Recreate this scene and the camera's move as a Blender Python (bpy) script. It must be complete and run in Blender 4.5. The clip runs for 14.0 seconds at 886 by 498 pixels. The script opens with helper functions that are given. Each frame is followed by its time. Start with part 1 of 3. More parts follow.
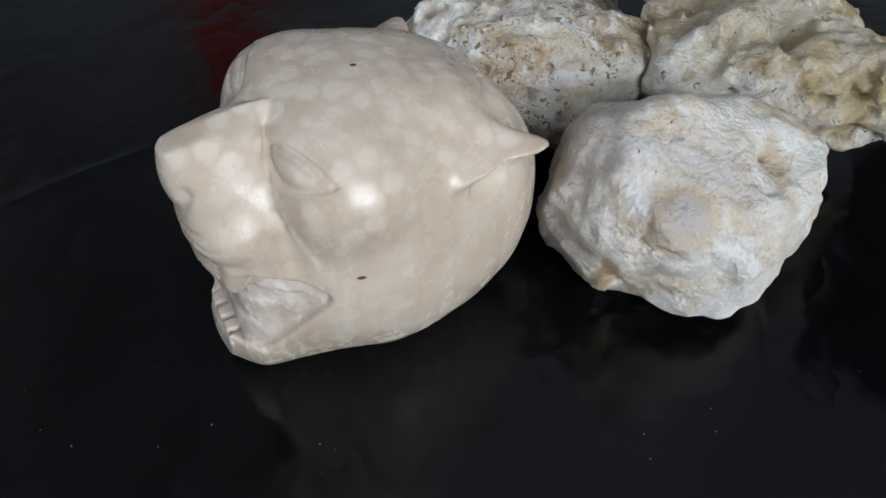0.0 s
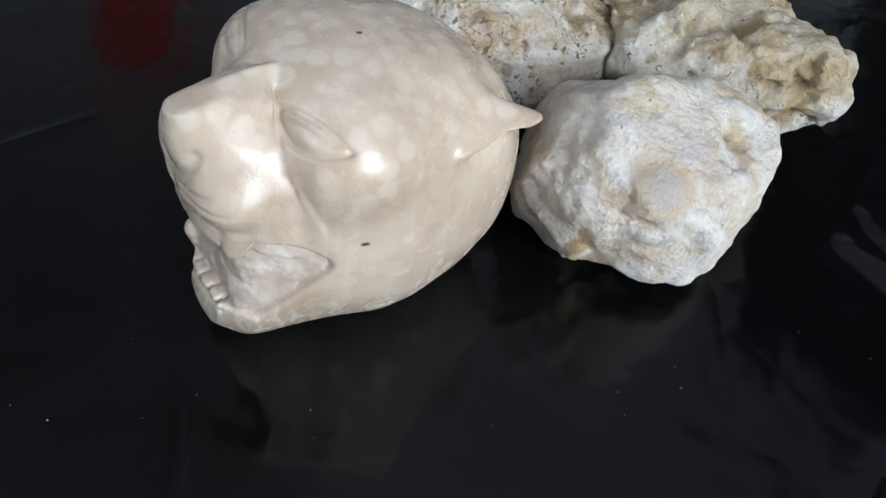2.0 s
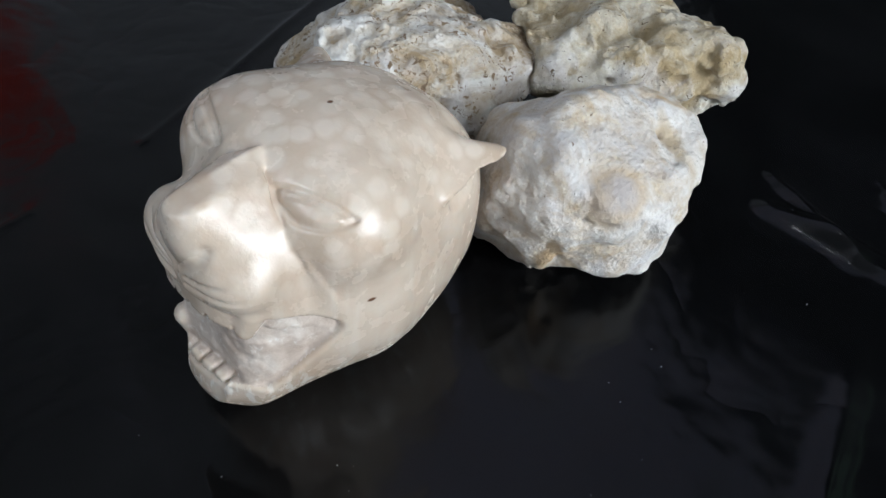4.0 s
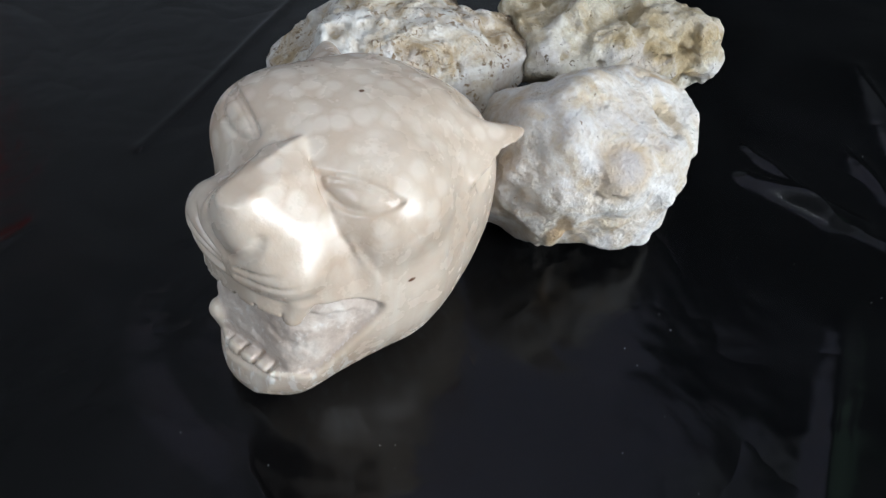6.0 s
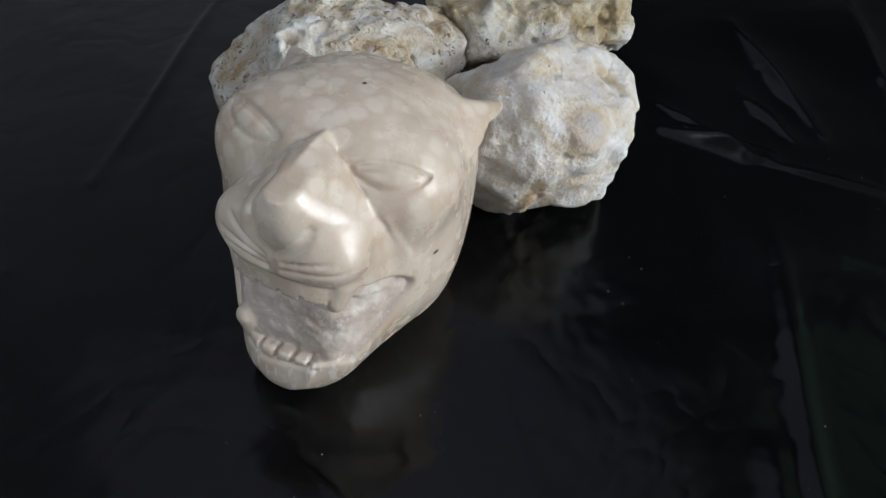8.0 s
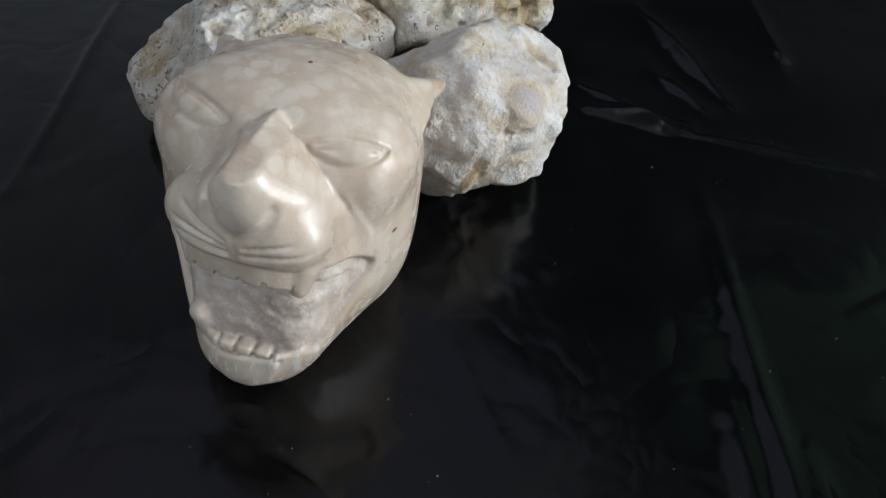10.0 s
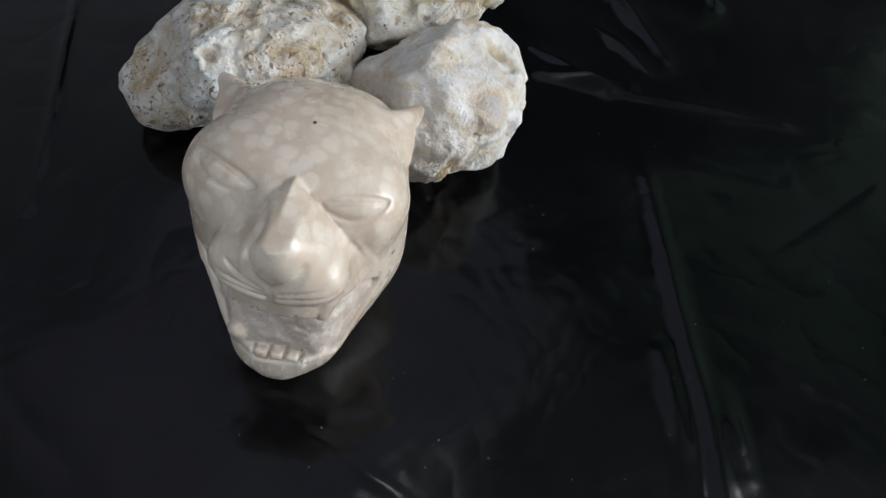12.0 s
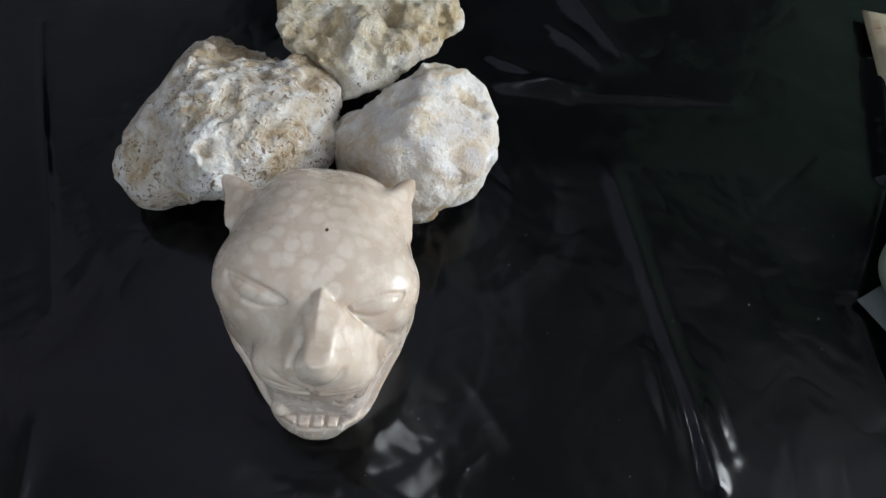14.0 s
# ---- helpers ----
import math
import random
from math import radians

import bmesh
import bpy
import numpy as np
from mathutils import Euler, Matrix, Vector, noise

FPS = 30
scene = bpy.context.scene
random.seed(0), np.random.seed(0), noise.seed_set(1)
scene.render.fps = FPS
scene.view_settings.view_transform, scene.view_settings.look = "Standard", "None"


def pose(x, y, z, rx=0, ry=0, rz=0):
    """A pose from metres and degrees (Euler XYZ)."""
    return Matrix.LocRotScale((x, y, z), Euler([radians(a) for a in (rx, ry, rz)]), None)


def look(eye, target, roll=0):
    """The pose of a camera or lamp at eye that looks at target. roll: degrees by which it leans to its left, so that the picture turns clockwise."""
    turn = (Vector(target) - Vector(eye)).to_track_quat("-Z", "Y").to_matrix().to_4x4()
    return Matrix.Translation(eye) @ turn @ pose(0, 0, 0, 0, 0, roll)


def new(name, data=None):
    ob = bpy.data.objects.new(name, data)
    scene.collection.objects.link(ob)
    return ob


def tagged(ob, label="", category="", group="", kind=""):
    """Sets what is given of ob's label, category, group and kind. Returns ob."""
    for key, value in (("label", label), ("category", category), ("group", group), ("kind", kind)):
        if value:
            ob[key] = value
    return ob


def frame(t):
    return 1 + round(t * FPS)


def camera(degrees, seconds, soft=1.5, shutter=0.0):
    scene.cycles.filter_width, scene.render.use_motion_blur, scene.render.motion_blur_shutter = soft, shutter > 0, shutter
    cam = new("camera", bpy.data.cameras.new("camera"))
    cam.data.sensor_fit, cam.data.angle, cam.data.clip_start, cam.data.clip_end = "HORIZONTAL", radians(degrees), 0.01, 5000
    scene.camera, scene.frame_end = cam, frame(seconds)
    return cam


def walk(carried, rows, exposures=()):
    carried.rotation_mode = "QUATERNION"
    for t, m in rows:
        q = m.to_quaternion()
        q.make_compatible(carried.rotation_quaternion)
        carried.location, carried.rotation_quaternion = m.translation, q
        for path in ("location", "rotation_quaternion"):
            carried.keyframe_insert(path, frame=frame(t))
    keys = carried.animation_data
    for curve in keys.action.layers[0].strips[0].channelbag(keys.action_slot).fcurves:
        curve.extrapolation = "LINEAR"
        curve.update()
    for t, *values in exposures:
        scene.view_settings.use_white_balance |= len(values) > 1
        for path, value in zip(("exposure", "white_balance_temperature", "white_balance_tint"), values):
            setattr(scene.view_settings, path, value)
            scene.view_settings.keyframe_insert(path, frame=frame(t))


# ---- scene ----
cam = camera(63.6, 14.0)
METRES, EYE, TILT, LEAN, TURN = 0.7, 0.365, -48.2, 0.0, 0.0
PATH = [
    (0, (0.0, 0.011, 0.339), (0.035, 1.389, -1.111), -0.6),
    (0.5, (-0.002, 0.008, 0.338), (0.075, 1.368, -1.127), 1.2),
    (1, (-0.004, 0.003, 0.336), (0.123, 1.339, -1.146), 2.6),
    (1.5, (-0.025, 0.011, 0.341), (0.186, 1.341, -1.137), 5.4),
    (2, (-0.049, 0.003, 0.34), (0.265, 1.319, -1.133), 8.4),
    (2.5, (-0.07, -0.013, 0.338), (0.316, 1.317, -1.105), 8.8),
    (2.7, (-0.085, -0.003, 0.345), (0.396, 1.318, -1.078), 9.8),
    (5, (-0.114, 0.023, 0.365), (0.523, 1.229, -1.097), 6.7),
    (5.5, (-0.138, 0.029, 0.362), (0.553, 1.21, -1.097), 7.3),
    (6, (-0.147, 0.017, 0.363), (0.585, 1.207, -1.068), 7.0),
    (6.5, (-0.164, 0.007, 0.373), (0.611, 1.174, -1.055), 6.4),
    (7, (-0.17, 0.017, 0.364), (0.695, 1.123, -1.061), 6.9),
    (7.2, (-0.187, 0.025, 0.365), (0.711, 1.112, -1.054), 6.5),
    (9.3, (-0.254, 0.033, 0.359), (0.893, 0.975, -0.981), 8.8),
    (9.5, (-0.263, 0.044, 0.359), (0.898, 0.971, -0.98), 8.7),
    (10, (-0.251, 0.039, 0.347), (0.947, 0.9, -1.004), 8.8),
    (10.5, (-0.265, 0.039, 0.37), (0.932, 0.832, -1.022), 9.1),
    (11, (-0.275, 0.037, 0.388), (0.892, 0.732, -1.08), 10.6),
    (11.5, (-0.27, 0.05, 0.421), (0.85, 0.679, -1.112), 10.5),
    (12, (-0.269, 0.075, 0.463), (0.833, 0.633, -1.109), 12.1),
    (12.5, (-0.256, 0.12, 0.482), (0.827, 0.518, -1.152), 14.7),
    (13, (-0.237, 0.174, 0.522), (0.828, 0.366, -1.16), 16.2),
    (13.5, (-0.219, 0.14, 0.55), (0.804, 0.365, -1.154), 12.1),
    (14, (-0.244, 0.141, 0.563), (0.762, 0.49, -1.13), 10.6),
]
EXPOSURES = [(0.0, 0.08, 6270, 8), (0.5, 0.08, 6270, 8), (1.0, 0.32, 6270, 8), (2.0, 0.35, 6270, 8), (2.5, 0.45, 6270, 8), (5.0, 0.28, 6270, 8), (5.5, 0.32, 6270, 8),
             (6.0, 0.50, 6270, 8), (6.5, 0.48, 6270, 8), (7.0, 0.16, 6420, 8), (9.5, 0.22, 6420, 8), (10.5, 0.22, 6420, 8), (11.0, 0.40, 6420, 8), (12.0, 0.34, 6420, 8), (13.5, 0.36, 6420, 8), (14.0, 0.42, 6420, 8)]
walk(cam, [(t, look(eye, target, roll)) for t, eye, target, roll in PATH], EXPOSURES)

# ---- world and light ----
world = bpy.data.worlds.new("sky")
scene.world = world
world.use_nodes = True
wn = world.node_tree
bg = wn.nodes["Background"]
sky = wn.nodes.new("ShaderNodeTexSky")
sky.sky_type, sky.sun_disc = "NISHITA", False
sky.sun_elevation, sky.sun_rotation = radians(38), radians(150)
wn.links.new(sky.outputs["Color"], bg.inputs["Color"])
bg.inputs["Strength"].default_value = 0.22


def area_lamp(name, m, w, h, power, colour):
    d = bpy.data.lights.new(name, "AREA")
    d.shape, d.size, d.size_y, d.energy, d.color = "RECTANGLE", w, h, power, colour
    ob = new(name, d)
    ob.matrix_world = m
    return ob


# daylight in the large south opening, an added west fill lamp, and a tube lamp under the ceiling
area_lamp("window_daylight", look((1.30, -1.86, 1.25), (1.30, 0.0, 1.25)), 1.38, 1.7, 76, (0.95, 1.0, 1.06))
# fill with no known source, added to lift the head's darker side
area_lamp("west_fill", look((-1.72, -0.30, 1.45), (0.0, -0.30, 1.45)), 1.18, 1.08, 14, (0.95, 1.0, 1.06))
area_lamp("tube_light", look((0.45, 0.45, 2.40), (0.45, 0.45, 0.0)), 0.14, 0.04, 0.8, (0.90, 0.96, 1.0))

# ---- materials ----


def material(name):
    m = bpy.data.materials.new(name)
    m.use_nodes = True
    t = m.node_tree
    return m, t, t.nodes["Principled BSDF"]


def node(t, kind, **values):
    n = t.nodes.new(kind)
    for k, v in values.items():
        n.inputs[k.replace("_", " ")].default_value = v
    return n


def ramp(t, fac, stops):
    r = t.nodes.new("ShaderNodeValToRGB")
    e = r.color_ramp.elements
    e[0].position, e[0].color = stops[0][0], (*stops[0][1], 1)
    e[1].position, e[1].color = stops[-1][0], (*stops[-1][1], 1)
    for p, c in stops[1:-1]:
        e.new(p).color = (*c, 1)
    t.links.new(fac, r.inputs["Fac"])
    return r


def mix(t, fac, a, b, blend="MIX"):
    m = t.nodes.new("ShaderNodeMix")
    m.data_type, m.blend_type = "RGBA", blend
    for k, v in ((0, fac), (6, a), (7, b)):
        if isinstance(v, (int, float)):
            m.inputs[k].default_value = v
        elif isinstance(v, tuple):
            m.inputs[k].default_value = (*v, 1)
        else:
            t.links.new(v, m.inputs[k])
    return m.outputs[2]


def math_node(t, op, a, b=0.0):
    n = t.nodes.new("ShaderNodeMath")
    n.operation = op
    for k, v in ((0, a), (1, b)):
        if isinstance(v, (int, float)):
            n.inputs[k].default_value = v
        else:
            t.links.new(v, n.inputs[k])
    return n.outputs[0]


def noise_at(t, co, scale, detail=4.0, rough=0.55, warp=0.0):
    n = node(t, "ShaderNodeTexNoise", Scale=scale, Detail=detail, Roughness=rough, Distortion=warp)
    t.links.new(co, n.inputs["Vector"])
    return n.outputs["Fac"]


def cells_at(t, co, scale, feature="F1"):
    n = node(t, "ShaderNodeTexVoronoi", Scale=scale)
    n.feature = feature
    t.links.new(co, n.inputs["Vector"])
    return n.outputs["Distance"]


def bump(t, p, height, strength, distance, under=None):
    b = node(t, "ShaderNodeBump", Strength=strength, Distance=distance)
    t.links.new(height, b.inputs["Height"])
    if under:
        t.links.new(under, b.inputs["Normal"])
    t.links.new(b.outputs["Normal"], p.inputs["Normal"])
    return b.outputs["Normal"]


def blot(t, co, place, size, edge=0.4):
    """1 inside a ragged spot round a place, 0 outside."""
    off = node(t, "ShaderNodeVectorMath")
    off.operation = "SUBTRACT"
    t.links.new(co, off.inputs[0])
    off.inputs[1].default_value = place
    sc = t.nodes.new("ShaderNodeVectorMath")
    sc.operation = "DIVIDE"
    t.links.new(off.outputs[0], sc.inputs[0])
    sc.inputs[1].default_value = size
    ln = t.nodes.new("ShaderNodeVectorMath")
    ln.operation = "LENGTH"
    t.links.new(sc.outputs[0], ln.inputs[0])
    return ramp(t, ln.outputs["Value"], [(1 - edge, (1, 1, 1)), (1.0, (0, 0, 0))]).outputs["Color"]


def place_of(t):
    return t.nodes.new("ShaderNodeTexCoord").outputs["Object"]


def polished_stone():
    m, t, p = material("polished_stone")
    co = place_of(t)
    xyz = t.nodes.new("ShaderNodeSeparateXYZ")
    t.links.new(co, xyz.inputs[0])
    cloud = noise_at(t, co, 20, 5, 0.6, 0.4)
    base = ramp(t, cloud, [(0.3, (0.47, 0.365, 0.275)), (0.5, (0.555, 0.452, 0.358)), (0.72, (0.65, 0.56, 0.465))]).outputs["Color"]
    # paler veins of the block run through the muzzle and jaw
    vein = ramp(t, noise_at(t, co, 9, 3, 0.5, 0.8), [(0.44, (0, 0, 0)), (0.60, (1, 1, 1))]).outputs["Color"]
    ahead = ramp(t, xyz.outputs["X"], [(0.050, (0.25, 0.25, 0.25)), (0.075, (1, 1, 1))]).outputs["Color"]
    base = mix(t, math_node(t, "MULTIPLY", mix(t, 1.0, vein, ahead, "MULTIPLY"), 0.45), base, (0.72, 0.65, 0.55))
    # round coat spots polished into the crown
    wob = node(t, "ShaderNodeTexNoise", Scale=70.0, Detail=2.0)
    t.links.new(co, wob.inputs["Vector"])
    off = node(t, "ShaderNodeVectorMath")
    off.operation = "MULTIPLY_ADD"
    t.links.new(wob.outputs["Color"], off.inputs[0])
    off.inputs[1].default_value = (0.006, 0.006, 0.006)
    t.links.new(co, off.inputs[2])
    cells = node(t, "ShaderNodeTexVoronoi", Scale=82.0, Randomness=0.75)
    t.links.new(off.outputs[0], cells.inputs["Vector"])
    spots = ramp(t, cells.outputs["Distance"], [(0.32, (1, 1, 1)), (0.56, (0, 0, 0))]).outputs["Color"]
    where = ramp(t, noise_at(t, co, 16, 2), [(0.32, (0.25, 0.25, 0.25)), (0.50, (1, 1, 1))]).outputs["Color"]
    crown = ramp(t, xyz.outputs["Z"], [(0.095, (0, 0, 0)), (0.135, (1, 1, 1))]).outputs["Color"]
    spots = mix(t, 1.0, mix(t, 1.0, spots, where, "MULTIPLY"), crown, "MULTIPLY")
    base = mix(t, math_node(t, "MULTIPLY", spots, 0.62), base, (0.72, 0.64, 0.55))
    # upright streaks down the sides
    streak = node(t, "ShaderNodeMapping")
    streak.inputs["Scale"].default_value = (120, 120, 11)
    t.links.new(co, streak.inputs["Vector"])
    lines = ramp(t, noise_at(t, streak.outputs["Vector"], 1.0, 3), [(0.50, (0, 0, 0)), (0.72, (1, 1, 1))]).outputs["Color"]
    flank = ramp(t, xyz.outputs["Z"], [(0.095, (1, 1, 1)), (0.130, (0.1, 0.1, 0.1))]).outputs["Color"]
    base = mix(t, math_node(t, "MULTIPLY", mix(t, 1.0, lines, flank, "MULTIPLY"), 0.40), base, (0.72, 0.68, 0.60))
    band = ramp(t, xyz.outputs["Z"], [(0.030, (1, 1, 1)), (0.052, (0, 0, 0))]).outputs["Color"]
    nick = node(t, "ShaderNodeMapping")
    nick.inputs["Scale"].default_value = (170, 170, 45)
    t.links.new(co, nick.inputs["Vector"])
    nicks = ramp(t, noise_at(t, nick.outputs["Vector"], 1.0, 2), [(0.56, (0, 0, 0)), (0.63, (1, 1, 1))]).outputs["Color"]
    base = mix(t, math_node(t, "MULTIPLY", mix(t, 1.0, nicks, band, "MULTIPLY"), 0.6), base, (0.80, 0.78, 0.73))
    for place, size in (((0.0087, 0.0000, 0.168), (0.0022, 0.0016, 0.02)), ((0.0371, 0.0643, 0.0905), (0.0030, 0.012, 0.0016))):
        base = mix(t, blot(t, co, place, size), base, (0.10, 0.045, 0.02))
    t.links.new(base, p.inputs["Base Color"])
    t.links.new(ramp(t, noise_at(t, co, 60, 4), [(0.35, (0.19, 0.19, 0.19)), (0.7, (0.34, 0.34, 0.34))]).outputs["Color"], p.inputs["Roughness"])
    p.inputs["Subsurface Weight"].default_value = 0.15
    p.inputs["Subsurface Radius"].default_value = (0.006, 0.004, 0.003)
    p.inputs["Subsurface Scale"].default_value = 1.0
    first = bump(t, p, noise_at(t, co, 110, 4), 0.20, 0.002)
    bump(t, p, noise_at(t, co, 500, 3), 0.14, 0.0008, first)
    return m


def chiselled_stone():
    m, t, p = material("chiselled_stone")
    co = place_of(t)
    base = ramp(t, noise_at(t, co, 60, 5, 0.65, 0.6), [(0.32, (0.46, 0.37, 0.305)), (0.5, (0.57, 0.48, 0.41)), (0.66, (0.69, 0.62, 0.55))]).outputs["Color"]
    white = ramp(t, noise_at(t, co, 150, 4, 0.6, 1.0), [(0.60, (0, 0, 0)), (0.70, (1, 1, 1))]).outputs["Color"]
    t.links.new(mix(t, math_node(t, "MULTIPLY", white, 0.7), base, (0.80, 0.77, 0.73)), p.inputs["Base Color"])
    p.inputs["Roughness"].default_value = 0.30
    first = bump(t, p, noise_at(t, co, 180, 5, 0.65), 0.45, 0.002)
    bump(t, p, cells_at(t, co, 420), 0.2, 0.0008, first)
    return m


def rough_stone(name, pale, tan, dark, tan_at, dark_at, scale, scars=()):
    m, t, p = material(name)
    co = place_of(t)
    patch = noise_at(t, co, scale, 7, 0.66, 0.9)
    fine = noise_at(t, co, scale * 9, 5, 0.65)
    half = tuple((a + b) / 2 for a, b in zip(pale, tan))
    base = ramp(t, patch, [(tan_at - 0.06, tan), (tan_at + 0.05, half), (tan_at + 0.16, pale), (0.78, tuple(min(0.86, c * 1.18) for c in pale))]).outputs["Color"]
    grey = ramp(t, noise_at(t, co, scale * 0.8, 5, 0.55, 1.0), [(0.50, (0, 0, 0)), (0.64, (1, 1, 1))]).outputs["Color"]
    base = mix(t, math_node(t, "MULTIPLY", grey, 0.55), base, (0.58, 0.56, 0.57))
    rust = ramp(t, noise_at(t, co, scale * 2.6, 5, 0.6, 0.6), [(0.56, (0, 0, 0)), (0.70, (1, 1, 1))]).outputs["Color"]
    base = mix(t, math_node(t, "MULTIPLY", rust, 0.6), base, tan)
    base = mix(t, 0.55, base, ramp(t, fine, [(0.3, (0.40, 0.40, 0.40)), (0.62, (0.70, 0.70, 0.70))]).outputs["Color"], "OVERLAY")
    specks = ramp(t, noise_at(t, co, scale * 9, 3, 0.6, 0.8), [(dark_at, (0, 0, 0)), (dark_at + 0.05, (1, 1, 1))]).outputs["Color"]
    zone = ramp(t, noise_at(t, co, scale * 1.6, 3), [(0.36, (0, 0, 0)), (0.50, (1, 1, 1))]).outputs["Color"]
    base = mix(t, mix(t, 1.0, specks, zone, "MULTIPLY"), base, dark)
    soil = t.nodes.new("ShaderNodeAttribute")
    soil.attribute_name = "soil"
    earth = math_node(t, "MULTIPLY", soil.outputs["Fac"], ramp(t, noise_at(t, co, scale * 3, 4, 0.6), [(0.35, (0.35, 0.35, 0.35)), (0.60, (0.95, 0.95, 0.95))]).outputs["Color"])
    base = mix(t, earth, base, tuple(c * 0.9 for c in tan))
    for place, size, colour in scars:
        ragged = node(t, "ShaderNodeTexNoise", Scale=60.0, Detail=4.0)
        t.links.new(co, ragged.inputs["Vector"])
        shift = node(t, "ShaderNodeVectorMath")
        shift.operation = "MULTIPLY_ADD"
        t.links.new(ragged.outputs["Color"], shift.inputs[0])
        shift.inputs[1].default_value = (0.012, 0.012, 0.012)
        t.links.new(co, shift.inputs[2])
        base = mix(t, math_node(t, "MULTIPLY", blot(t, shift.outputs[0], tuple(c + 0.006 for c in place), size, 0.3), 0.75), base, colour)
    t.links.new(base, p.inputs["Base Color"])
    p.inputs["Roughness"].default_value = 0.75
    a = bump(t, p, noise_at(t, co, scale * 4, 6, 0.7), 0.45, 0.005)
    b = bump(t, p, cells_at(t, co, scale * 14), 0.35, 0.002, a)
    bump(t, p, noise_at(t, co, scale * 16, 5, 0.7), 0.6, 0.0020, b)
    return m


def black_plastic():
    m, t, p = material("black_plastic")
    co = place_of(t)
    smear = ramp(t, noise_at(t, co, 5, 5, 0.6, 0.5), [(0.45, (0, 0, 0)), (0.75, (1, 1, 1))]).outputs["Color"]
    base = mix(t, smear, (0.0016, 0.0017, 0.002), (0.004, 0.0042, 0.005))
    t.links.new(base, p.inputs["Base Color"])
    t.links.new(ramp(t, noise_at(t, co, 9, 6, 0.65, 0.6), [(0.3, (0.10, 0.10, 0.10)), (0.7, (0.25, 0.25, 0.25))]).outputs["Color"], p.inputs["Roughness"])
    p.inputs["Specular IOR Level"].default_value = 0.30
    a = bump(t, p, noise_at(t, co, 7, 2, 0.4, 0.3), 0.13, 0.02)
    crease = math_node(t, "ABSOLUTE", math_node(t, "SUBTRACT", noise_at(t, co, 9, 3, 0.5, 0.3), 0.5))
    b = bump(t, p, crease, 0.16, 0.03, a)
    bump(t, p, noise_at(t, co, 160, 3, 0.6), 0.05, 0.001, b)
    return m


marble = polished_stone()
chiselled = chiselled_stone()
flaked = rough_stone("flaked_limestone", (0.74, 0.71, 0.66), (0.52, 0.39, 0.25), (0.20, 0.13, 0.07), 0.39, 0.68, 24,
                     (((-0.024, -0.038, 0.091), (0.0215, 0.0215, 0.0215), (0.55, 0.40, 0.23)), ((-0.024, -0.038, 0.091), (0.0165, 0.0165, 0.0165), (0.50, 0.48, 0.49)),
                      ((-0.050, -0.022, 0.045), (0.008, 0.02, 0.03), (0.50, 0.34, 0.18)), ((0.030, 0.0, 0.085), (0.010, 0.05, 0.03), (0.52, 0.40, 0.24))))
speckled = rough_stone("speckled_limestone", (0.76, 0.74, 0.69), (0.42, 0.31, 0.18), (0.22, 0.15, 0.09), 0.42, 0.555, 26)
yellowed = rough_stone("yellowed_limestone", (0.62, 0.58, 0.49), (0.38, 0.29, 0.16), (0.12, 0.085, 0.05), 0.45, 0.62, 28)
plastic = black_plastic()

# ---- solids from fields ----
TABLE = np.random.RandomState(7).rand(64, 64, 64).astype(np.float32)


def grain(x, y, z, size, seed=0):
    """Smooth value noise from 0 to 1 at that size in metres."""
    out = None
    q = []
    for a, s in zip((x, y, z), (11.3, 27.7, 41.9)):
        a = a / size + s * (seed + 1)
        i = np.floor(a).astype(np.int32)
        f = a - i
        q.append((i & 63, (i + 1) & 63, f * f * (3 - 2 * f)))
    (x0, x1, fx), (y0, y1, fy), (z0, z1, fz) = q
    a = TABLE[x0, y0, z0] * (1 - fx) + TABLE[x1, y0, z0] * fx
    b = TABLE[x0, y1, z0] * (1 - fx) + TABLE[x1, y1, z0] * fx
    c = TABLE[x0, y0, z1] * (1 - fx) + TABLE[x1, y0, z1] * fx
    d = TABLE[x0, y1, z1] * (1 - fx) + TABLE[x1, y1, z1] * fx
    return (a * (1 - fy) + b * fy) * (1 - fz) + (c * (1 - fy) + d * fy) * fz


def grains(x, y, z, size, octaves, seed=0):
    s = 0
    for o in range(octaves):
        s = s + (grain(x, y, z, size / 2 ** o, seed + o) - 0.5) / 2 ** o
    return s


